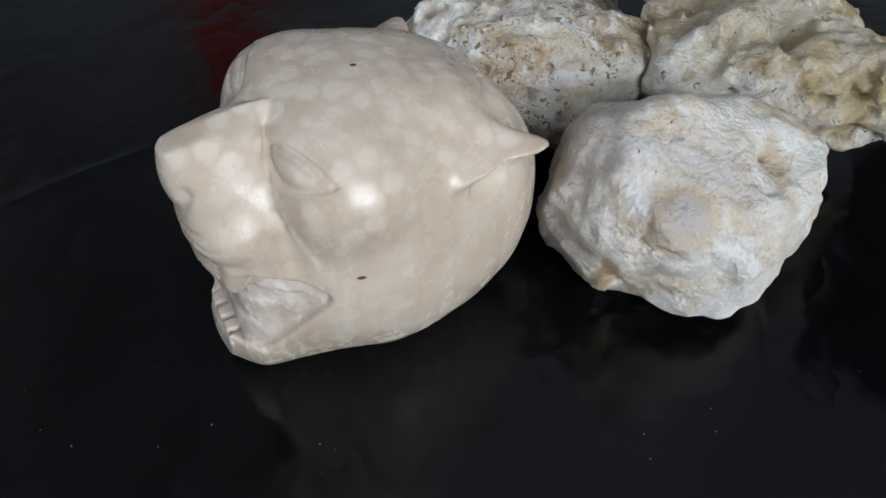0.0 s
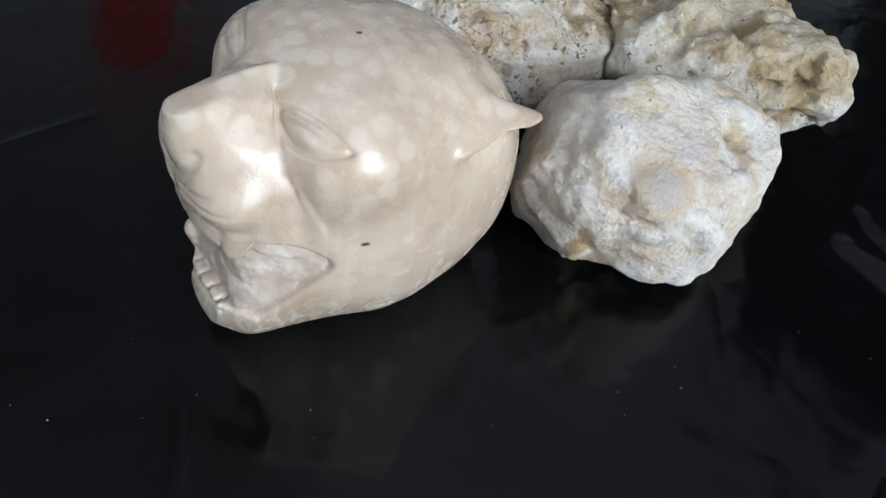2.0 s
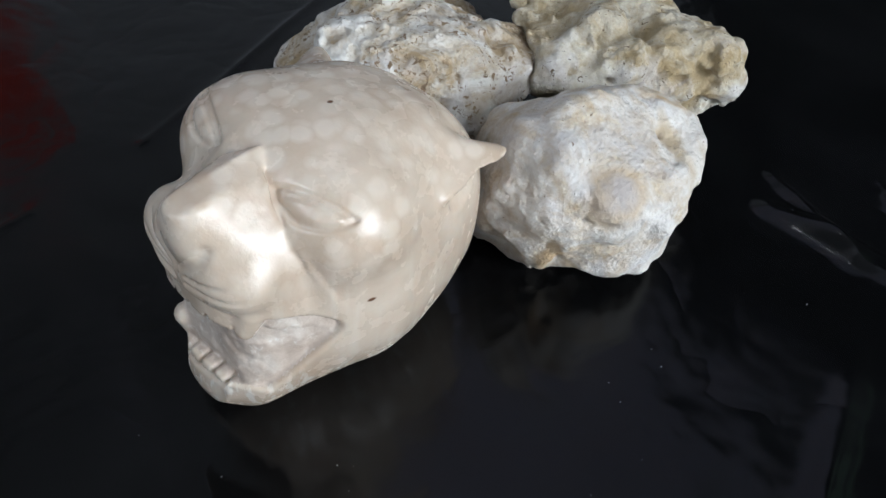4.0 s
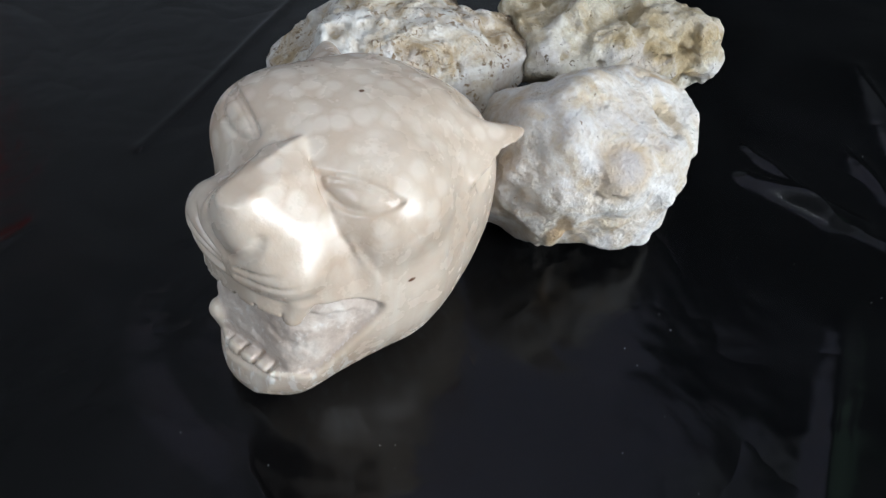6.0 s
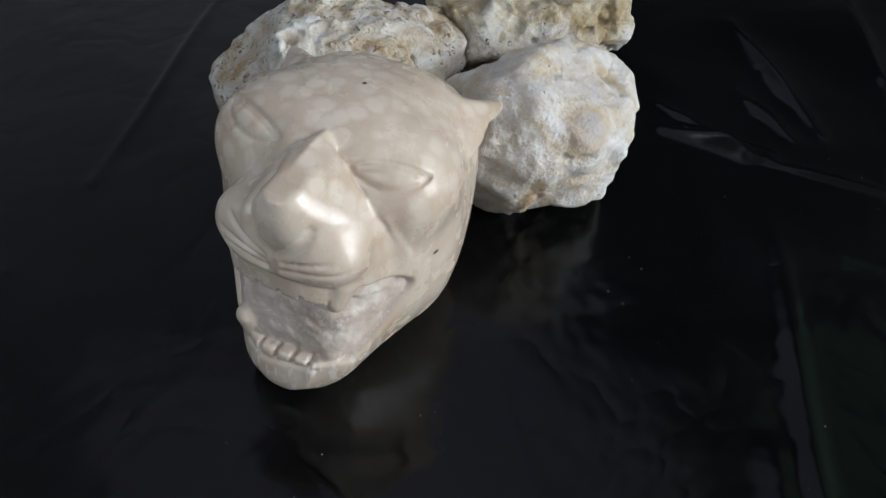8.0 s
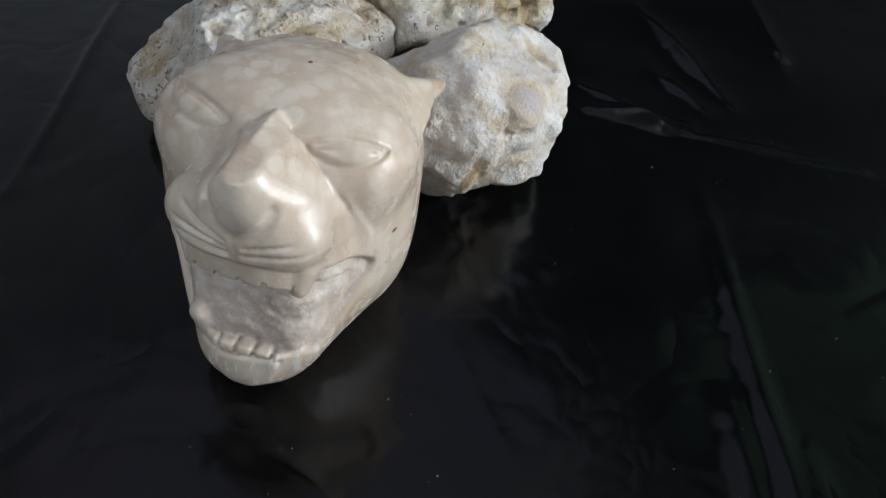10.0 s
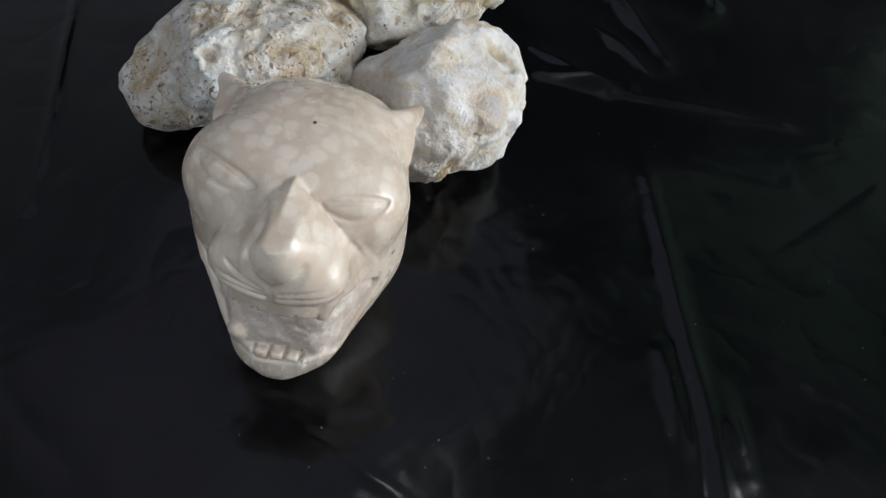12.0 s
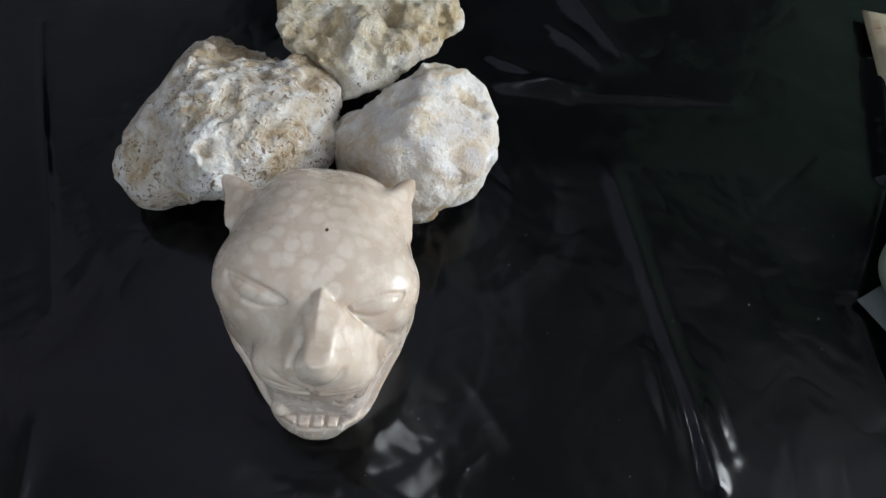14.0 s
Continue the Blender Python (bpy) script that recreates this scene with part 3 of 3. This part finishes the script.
def head_skin(x, yo, z):
    """The head before the mouth is opened."""
    y = yo + np.clip(0.008 - 0.14 * (x - 0.04), -0.001, 0.008)
    s = abs(y)
    # skull and jaw
    wide, top, low = smooth_table(x, WIDTH), smooth_table(x, CREST), smooth_table(x, UNDER)
    wide = wide * (1 - 0.16 * np.clip((x - 0.055) / 0.025, 0, 1) * np.clip((z - 0.070) / 0.03, 0, 1))
    half = (top - low) / 2
    power = np.where(z > (top + low) / 2, 2.8, 2.3 - 0.3 * np.clip(x / 0.05, 0, 1))
    q = ((s / wide) ** power + (abs(z - (top + low) / 2) / half) ** power) ** (1 / power)
    d = (q - 1) * np.minimum(wide, half) * 0.9
    d = np.maximum(d, np.maximum(x - 0.101, -0.092 - x))
    # brows that carry the eyes
    d = join(d, ellipsoid(x, yo, z, (0.0300, 0.0370, 0.1260), (0.0300, 0.0265, 0.0240)), 0.014)
    d = join(d, ellipsoid(x, yo, z, (0.0310, -0.0450, 0.1270), (0.0300, 0.0280, 0.0242)), 0.014)
    # muzzle, standing proud of the cheeks behind its fold
    fold_x = np.interp(z, FOLD_Z, FOLD_X)
    muzzle = muzzle_field(x, yo, z)
    muzzle = np.maximum(muzzle, 0.070 + (x - 0.057) * 0.30 - z)
    crisp = both(muzzle, (fold_x - x) * 0.9, 0.003)
    soft = both(muzzle, (fold_x - 0.012 * np.clip((0.150 - z) / 0.02, 0, 1) - x) * 0.9, 0.006)
    d = np.where(yo > -0.004, join(d, crisp, 0.0015), join(d, soft, 0.0015 + 0.012 * np.clip((-0.004 - yo) / 0.012, 0, 1)))
    g = path_gap(x, yo, z, FOLD)
    behind = np.clip((fold_x - x) / 0.003, 0, 1) * (yo > 0) * np.clip((0.150 - z) / 0.010, 0, 1)
    d = d + (0.0011 * np.exp(-(g / 0.0014) ** 2) + 0.0014 * behind * np.exp(-(g / 0.008) ** 2)) * np.clip((z - 0.083) / 0.025, 0, 1)
    # chin
    d = join(d, ellipsoid(x, y, z, (0.082, -0.008, 0.016), (0.0215, 0.028, 0.022)), 0.008)
    # eyes: a straight upper lid, a sagging lower one and a second line under the upper
    for f, a, b, n, sag in ((1, (0.0580, 0.0175, 0.1495), (0.0430, 0.0560, 0.1480), (0.50, 0.22, 0.84), 0.0112), (-1, (0.0600, 0.0205, 0.1540), (0.0370, 0.0615, 0.1480), (0.48, 0.22, 0.85), 0.0115)):
        a, b, n = (np.array(c) for c in (a, b, n))
        o, e1 = (a + b) / 2, (b - a) / np.linalg.norm(b - a)
        n = n - (n @ e1) * e1
        n = n / np.linalg.norm(n)
        e2 = np.cross(e1, n)
        e2 = e2 if e2[2] < 0 else -e2
        r = (x - o[0], f * yo - o[1], z - o[2])
        u, v, w = (sum(c * k for c, k in zip(r, e)) for e in (e1, e2, n))
        reach = np.linalg.norm(b - a) / 2
        arch = np.clip(1 - (u / reach) ** 2, 0, 1)
        near = np.clip((0.014 - abs(w)) / 0.004, 0, 1) * (f * yo > 0)
        inside = near * np.clip((reach + 0.001 - abs(u)) / 0.003, 0, 1)
        upper, lower = -0.0024 * arch + 0.0006, sag * arch ** 0.8
        lines = 0.0015 * np.exp(-((v - upper) / 0.0011) ** 2) + 0.0014 * np.exp(-((v - lower) / 0.0014) ** 2)
        lines = lines + 0.0009 * np.exp(-((v - upper - 0.0030 * np.clip(arch * 3, 0, 1)) / 0.0010) ** 2)
        ball = np.clip((v - upper) * (lower - v) / (0.25 * (sag + 0.002) ** 2), 0, 1)
        d = d + inside * (lines - 0.0003 * ball)
    # chisel marks low on the sides
    marks = np.exp(-((((x + 0.15 * (z - 0.03)) / 0.0125) % 1 - 0.5) / 0.10) ** 2) * np.clip(grain(x, yo, z, 0.012, 17) * 3 - 1.3, 0, 1)
    d = d + 0.0014 * marks * np.exp(-((z - 0.028) / 0.014) ** 2) * (x < 0.06)
    # ears
    for a, b, c in (((-0.028, 0.026, 0.1440), (-0.0160, 0.0570, 0.1200), (-0.0740, 0.0570, 0.1275)), ((-0.022, -0.040, 0.1465), (-0.011, -0.0765, 0.1225), (-0.0600, -0.0890, 0.1290))):
        slab, hollow = ear_field(x, yo, z, a, b, c)
        d = cut(join(d, slab, 0.005), hollow, 0.0015)
    return d


def lip_line(x):
    return 0.0800 + (x - 0.052) * 0.46 + 0.003 * np.sin(np.clip((x - 0.050) / 0.030, 0, 1) * np.pi)


def head_field(x, y, z):
    skin = head_skin(x, y, z)
    lip = lip_line(x)
    # the mouth: an opening between the lip and the lower rim, with a roughly chiselled tongue inside
    rim = np.maximum(0.074 - (x - 0.050) * 1.05, 0.036)
    wedge = both(both(z - lip, (rim - z) * 0.72, 0.006), 0.0490 - x, 0.008)
    side = np.clip((abs(y + 0.002) - 0.024) / 0.010, 0, 1)
    tongue = both(skin + 0.0035 + 0.0015 * side, x - (0.0950 - 0.20 * np.clip(z - 0.047, 0, 1)), 0.008)
    tongue = tongue + 0.0024 * grains(x, y, z, 0.011, 3, 3) + 0.0010 * abs(grains(x, y, z, 0.005, 2, 6))
    d = np.minimum(cut(skin, wedge, 0.0025), np.maximum(tongue, skin + 0.0015))
    # upper teeth, one plate notched from below, and its large corner tooth
    upper = np.maximum(np.maximum(skin + 0.0020, abs(z - lip + 0.0055) - 0.0082), np.maximum(abs(y - 0.0) - 0.030, 0.074 - x))
    notch = abs(((y + 0.004) / 0.0125) % 1 - 0.5) * 0.0125
    upper = np.maximum(upper, np.where(z < lip - 0.0105, 0.0012 - notch, -1))
    d = join(d, upper, 0.0008)
    d = join(d, capsule(x, y, z, (0.0850, 0.0285, 0.0950), (0.0890, 0.0280, 0.0835), 0.0090, 0.0055), 0.002)
    d = join(d, capsule(x, y, z, (0.0855, -0.0320, 0.0930), (0.0900, -0.0310, 0.0840), 0.0060, 0.0030), 0.002)
    # lower teeth: notches along the foot of the row, a groove over the lip, two corner teeth
    foot = 0.0285 + 0.10 * (y + 0.01) * (y > -0.01)
    notch = abs(((y + 0.0005) / 0.0105) % 1 - 0.5) * 0.0105
    row = np.clip((x - 0.072) / 0.008, 0, 1) * np.clip((0.026 - abs(y + 0.004)) / 0.003, 0, 1)
    d = d + row * 0.0022 * np.exp(-(notch / 0.0011) ** 2) * np.clip((z - foot) / 0.001, 0, 1) * np.clip((foot + 0.0085 - z) / 0.004, 0, 1)
    d = d + row * 0.0020 * np.exp(-((z - foot) / 0.0013) ** 2)
    d = join(d, capsule(x, y, z, (0.0850, -0.0260, 0.028), (0.0920, -0.0280, 0.0465), 0.0090, 0.0068), 0.002)
    d = join(d, capsule(x, y, z, (0.0840, 0.0225, 0.030), (0.0885, 0.0235, 0.0385), 0.0070, 0.0048), 0.003)
    return np.maximum(d, -0.003 - z)


head = new("carved_stone_head", solid_mesh("carved_stone_head", head_field, (-0.10, -0.105, -0.010), (0.115, 0.095, 0.185), 0.0011))
head.matrix_world = HEAD
head.data.materials.append(marble)
head.data.materials.append(chiselled)
mid = np.zeros(len(head.data.polygons) * 3)
head.data.polygons.foreach_get("center", mid)
mid = mid.reshape(-1, 3)
sunk = (head_skin(*mid.T) < -0.0030) & (mid[:, 0] > 0.045) & (mid[:, 2] > 0.034) & (mid[:, 2] < 0.105)
head.data.polygons.foreach_set("material_index", sunk.astype(np.int32))
tagged(head, "polished cream stone carving of a snarling big-cat head on black plastic", "sculpture")

# ---- rough stones ----
FACETS = 44
k = np.arange(FACETS) + 0.5
tilt, turn = np.arccos(1 - 2 * k / FACETS), np.pi * (1 + 5 ** 0.5) * k
NORMALS = np.stack([np.cos(turn) * np.sin(tilt), np.sin(turn) * np.sin(tilt), np.cos(tilt)], 1)


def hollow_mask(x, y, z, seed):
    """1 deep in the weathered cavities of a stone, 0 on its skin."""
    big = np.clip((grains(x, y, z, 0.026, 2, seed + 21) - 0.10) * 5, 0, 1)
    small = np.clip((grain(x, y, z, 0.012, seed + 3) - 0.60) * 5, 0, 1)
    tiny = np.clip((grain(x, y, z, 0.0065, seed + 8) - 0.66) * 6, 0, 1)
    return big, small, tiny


def stone(name, centre, reach, seed, rough, pitted, skin, label, shaped=None):
    """A stone of many flat faces, each as far from its centre as reach says, with a weathered skin."""
    c = np.array(centre)

    def field(x, y, z):
        d = np.full_like(x, -1.0)
        wx, wy, wz = (0.016 * grains(x, y, z, 0.05, 2, seed + 40 + 5 * i) for i in range(3))
        for i, (n, r) in enumerate(zip(NORMALS, reach)):
            p = (x + wx) * n[0] + (y + wy) * n[1] + (z + wz - c[2]) * n[2] - r - 0.004 * (i % 2)
            d = -join(-d, -p, 0.005)
        lumps = grains(x, y, z, 0.05, 2, seed)
        ledges = abs(grains(x, y, z, 0.03, 2, seed + 11))
        big, small, tiny = hollow_mask(x, y, z, seed)
        d = d + rough * lumps + rough * 0.6 * (0.12 - ledges) + pitted * (0.0060 * big + 0.0030 * small + 0.0018 * tiny) - 0.0012 * pitted
        d = d + (0.0030 + 0.002 * pitted) * grains(x, y, z, 0.010, 3, seed + 5) + 0.0022 * (0.25 - abs(grains(x, y, z, 0.013, 2, seed + 15)))
        if shaped:
            d = shaped(x + c[0], y + c[1], z, d)
        return np.maximum(d, -z)

    n, r = NORMALS, np.array(reach)
    lo = [min(0.0, -max(r[n[:, i] < -0.75])) - 0.02 for i in (0, 1)]
    hi = [max(r[n[:, i] > 0.75]) + 0.02 for i in (0, 1)]
    ob = new(name, solid_mesh(name, field, (*lo, -0.004), (*hi, 0.145), 0.0016))
    ob.location = (c[0], c[1], 0)
    ob.data.materials.append(skin)
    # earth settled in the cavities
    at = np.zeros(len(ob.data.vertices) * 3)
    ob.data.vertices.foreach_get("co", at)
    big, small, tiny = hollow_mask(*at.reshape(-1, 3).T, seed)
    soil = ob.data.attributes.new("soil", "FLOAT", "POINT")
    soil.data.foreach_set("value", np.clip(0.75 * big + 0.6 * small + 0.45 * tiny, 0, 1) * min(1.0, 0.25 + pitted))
    return tagged(ob, label, "stone", group="rough stones")


def groove(x, y, z, d, path, wide, deep):
    for p, q in zip(path, path[1:]):
        g = capsule(x, y, z, p, q, 0.0, 0.0)
        d = np.maximum(d, d + deep * np.exp(-(g / wide) ** 2))
    return d


def flake_scar(x, y, z, d):
    d = groove(x, y, z, d, ((0.172, 0.332, 0.101), (0.168, 0.299, 0.097), (0.168, 0.274, 0.091), (0.189, 0.269, 0.055)), 0.0085, 0.0055)
    d = groove(x, y, z, d, ((0.090, 0.288, 0.080), (0.098, 0.276, 0.058), (0.106, 0.276, 0.026)), 0.006, 0.004)
    n = Vector((-0.08, -0.78, 0.62)).normalized()
    a = (x - 0.124) * n.x + (y - 0.262) * n.y + (z - 0.091) * n.z
    r = np.sqrt(np.maximum((x - 0.124) ** 2 + (y - 0.262) ** 2 + (z - 0.091) ** 2 - a ** 2, 0))
    r = r + 0.016 * grains(x, y, z, 0.022, 2, 91)
    plate = np.maximum(a + 0.0022 * grains(x, y, z, 0.010, 3, 92), r - 0.0170)
    d = d + 0.0018 * np.exp(-((r - 0.0190) / 0.0025) ** 2) * (abs(a) < 0.02) * np.clip((0.128 - x) / 0.012, 0.15, 1)
    return np.where(abs(a) < 0.02, join(d, plate - 0.0014, 0.0015), d)


def crevices(x, y, z, d):
    d = groove(x, y, z, d, ((0.222, 0.430, 0.130), (0.216, 0.392, 0.110), (0.205, 0.378, 0.070)), 0.012, 0.014)
    return groove(x, y, z, d, ((0.195, 0.375, 0.060), (0.245, 0.352, 0.066), (0.310, 0.372, 0.068)), 0.005, 0.008)


def hollows(x, y, z, d):
    d = join(d, ellipsoid(x, y, z, (0.012, 0.508, 0.034), (0.036, 0.036, 0.034)) + 0.012 * grains(x, y, z, 0.03, 3, 77), 0.012)
    # the long straight face at the back
    a, b, c = Vector((-0.219, 0.140, 0.550)), Vector((0.002, 0.531, 0.070)), Vector((0.144, 0.555, 0.070))
    n = (b - a).cross(c - a).normalized()
    n = n if n.y > 0 else -n
    d = -join(-d, -((x - b.x) * n.x + (y - b.y) * n.y + (z - b.z) * n.z + 0.006 * grains(x, y, z, 0.03, 3, 78)), 0.006)
    d = groove(x, y, z, d, ((0.060, 0.425, 0.122), (0.040, 0.440, 0.112)), 0.012, 0.008)
    return groove(x, y, z, d, ((0.108, 0.400, 0.105), (0.118, 0.412, 0.108)), 0.010, 0.008)


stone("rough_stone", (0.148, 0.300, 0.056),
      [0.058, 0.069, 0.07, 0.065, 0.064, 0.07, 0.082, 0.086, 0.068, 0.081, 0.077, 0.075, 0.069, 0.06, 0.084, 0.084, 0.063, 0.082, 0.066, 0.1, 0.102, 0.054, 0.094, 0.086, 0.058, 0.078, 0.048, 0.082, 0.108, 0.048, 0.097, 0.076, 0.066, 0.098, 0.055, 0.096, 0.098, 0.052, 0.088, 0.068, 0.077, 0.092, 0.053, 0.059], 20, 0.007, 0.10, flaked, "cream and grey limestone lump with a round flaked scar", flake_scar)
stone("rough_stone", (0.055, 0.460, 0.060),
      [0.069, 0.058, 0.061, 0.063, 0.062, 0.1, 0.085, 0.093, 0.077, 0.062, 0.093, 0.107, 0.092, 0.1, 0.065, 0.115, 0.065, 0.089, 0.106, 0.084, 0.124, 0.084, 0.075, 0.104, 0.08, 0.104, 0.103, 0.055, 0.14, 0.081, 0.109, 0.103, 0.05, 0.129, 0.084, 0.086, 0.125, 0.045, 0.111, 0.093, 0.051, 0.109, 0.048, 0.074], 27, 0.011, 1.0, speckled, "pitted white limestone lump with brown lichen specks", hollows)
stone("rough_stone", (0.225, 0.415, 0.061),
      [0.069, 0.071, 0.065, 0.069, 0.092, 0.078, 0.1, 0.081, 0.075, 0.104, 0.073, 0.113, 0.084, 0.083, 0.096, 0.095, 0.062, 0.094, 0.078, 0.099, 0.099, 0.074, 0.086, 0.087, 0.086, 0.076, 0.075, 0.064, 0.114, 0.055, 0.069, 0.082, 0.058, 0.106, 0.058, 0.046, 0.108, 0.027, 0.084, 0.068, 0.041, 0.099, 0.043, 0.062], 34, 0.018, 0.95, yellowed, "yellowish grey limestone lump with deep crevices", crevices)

# ---- things beside the sheet's edge ----
# bag, page and cloth colours are darkened in place of dimmer light here
cream_paper, ct, cp = material("printed_cream_paper")
cc = place_of(ct)
bars = node(ct, "ShaderNodeTexBrick", Scale=22.0, Mortar_Size=0.03)
bars.inputs["Color1"].default_value, bars.inputs["Color2"].default_value = (0.20, 0.10, 0.05, 1), (0.28, 0.20, 0.12, 1)
bars.inputs["Mortar"].default_value = (0.32, 0.28, 0.19, 1)
ct.links.new(cc, bars.inputs["Vector"])
ct.links.new(mix(ct, ramp(ct, noise_at(ct, cc, 9, 3), [(0.46, (0, 0, 0)), (0.54, (1, 1, 1))]).outputs["Color"], (0.33, 0.29, 0.20), bars.outputs["Color"]), cp.inputs["Base Color"])
cp.inputs["Roughness"].default_value = 0.7
blue_card = painted("blue_card", (0.03, 0.12, 0.22), 0.5, 30)
pink_card = painted("pink_card", (0.50, 0.22, 0.24), 0.6, 30)
dimmed_page_white = painted("dimmed_page_white", (0.40, 0.41, 0.42), 0.8, 30, 0.04)
green_cloth = painted("dimmed_green_cloth", (0.20, 0.25, 0.185), 0.9, 40, 0.1)
grey_card = painted("grey_card", (0.10, 0.115, 0.115), 0.8, 40, 0.1)


def bag_height(x, y):
    edge = np.minimum(np.minimum(x, 0.36 - x), np.minimum(y, 0.30 - y))
    return 0.004 + 0.012 * (1 - np.exp(-edge / 0.02)) + 0.004 * grains(x, y, np.zeros_like(x), 0.07, 2, 33)


bag = new("paper_bag", grid_mesh("paper_bag", np.linspace(0, 0.36, 50), np.linspace(0, 0.30, 44), bag_height))
thick = bag.modifiers.new("thickness", "SOLIDIFY")
thick.thickness, thick.offset = 0.003, -1
bag.data.materials.append(cream_paper)
bag.matrix_world = pose(0.345, -0.150, 0, 0, 0, 19) @ pose(0, -0.30, 0)
tagged(bag, "flat cream paper bag with orange-brown printed blocks", "paper bag")

book = new("notebook")
book.matrix_world = pose(0.620, -0.080, 0.019, 0, 0, 205)
tagged(book, "notebook with white pages and a blue card cover", "notebook")
part("cover", box_mesh("cover", [((-0.004, -0.011, 0.0), (0.214, 0.300, 0.004))], blue_card, 0.001), book, "dark blue card cover")
part("flyleaf", box_mesh("flyleaf", [((0.0, -0.003, 0.0045), (0.211, 0.298, 0.006))], pink_card, 0.0005), book, "dull pink flyleaf")
part("pages", box_mesh("pages", [((0.002, 0.002, 0.0065), (0.210, 0.296, 0.018))], dimmed_page_white, 0.002), book, "block of white pages")


def cloth_field(x, y, z):
    d = ellipsoid(x, y, z, (0, 0, 0.028), (0.165, 0.140, 0.045))
    d = d + 0.010 * grains(x, y, z, 0.09, 2, 55) + 0.003 * np.sin((x * 0.9 - y * 0.6) * 60 + 4 * grains(x, y, z, 0.1, 1, 56))
    return np.maximum(d, 0.003 - z)


cloth = new("folded_cloth", solid_mesh("folded_cloth", cloth_field, (-0.19, -0.17, -0.01), (0.19, 0.17, 0.10), 0.003))
cloth.location = (0.325, -0.247, 0)
cloth.data.materials.append(green_cloth)
tagged(cloth, "soft pale green cloth bundled in rounded folds", "cloth")

card = new("grey_card", box_mesh("grey_card", [((-0.023, -0.020, 0.0), (0.023, 0.020, 0.0015))], grey_card, 0.001))
card.matrix_world = pose(0.249, -0.136, 0.004, 0, 0, 58)
tagged(card, "small plain grey card lying on the plastic", "card")

# ---- dust on the sheet ----
rng = random.Random(5)
dust_bm = bmesh.new()
for _ in range(90):
    px, py = rng.uniform(-0.35, 0.45), rng.uniform(-0.10, 0.30)
    if min(math.hypot(px - a, py - b) - r for a, b, r in RESTS) < 0.01:
        continue
    ph = float(sheet_height(np.array([px]), np.array([py]))[0])
    size = rng.uniform(0.0002, 0.0007)
    bmesh.ops.create_icosphere(dust_bm, subdivisions=1, radius=size, matrix=Matrix.LocRotScale((px, py, ph + size * 0.3), Euler((rng.random() * 3, rng.random() * 3, 0)), (1, 0.7, 0.5)))
dust_me = bpy.data.meshes.new("dust_specks")
dust_bm.to_mesh(dust_me)
dust_bm.free()
dust_me.materials.append(dimmed_page_white)
tagged(new("dust_specks", dust_me), "pale stone dust specks scattered on the plastic", "dust", kind="stuff")
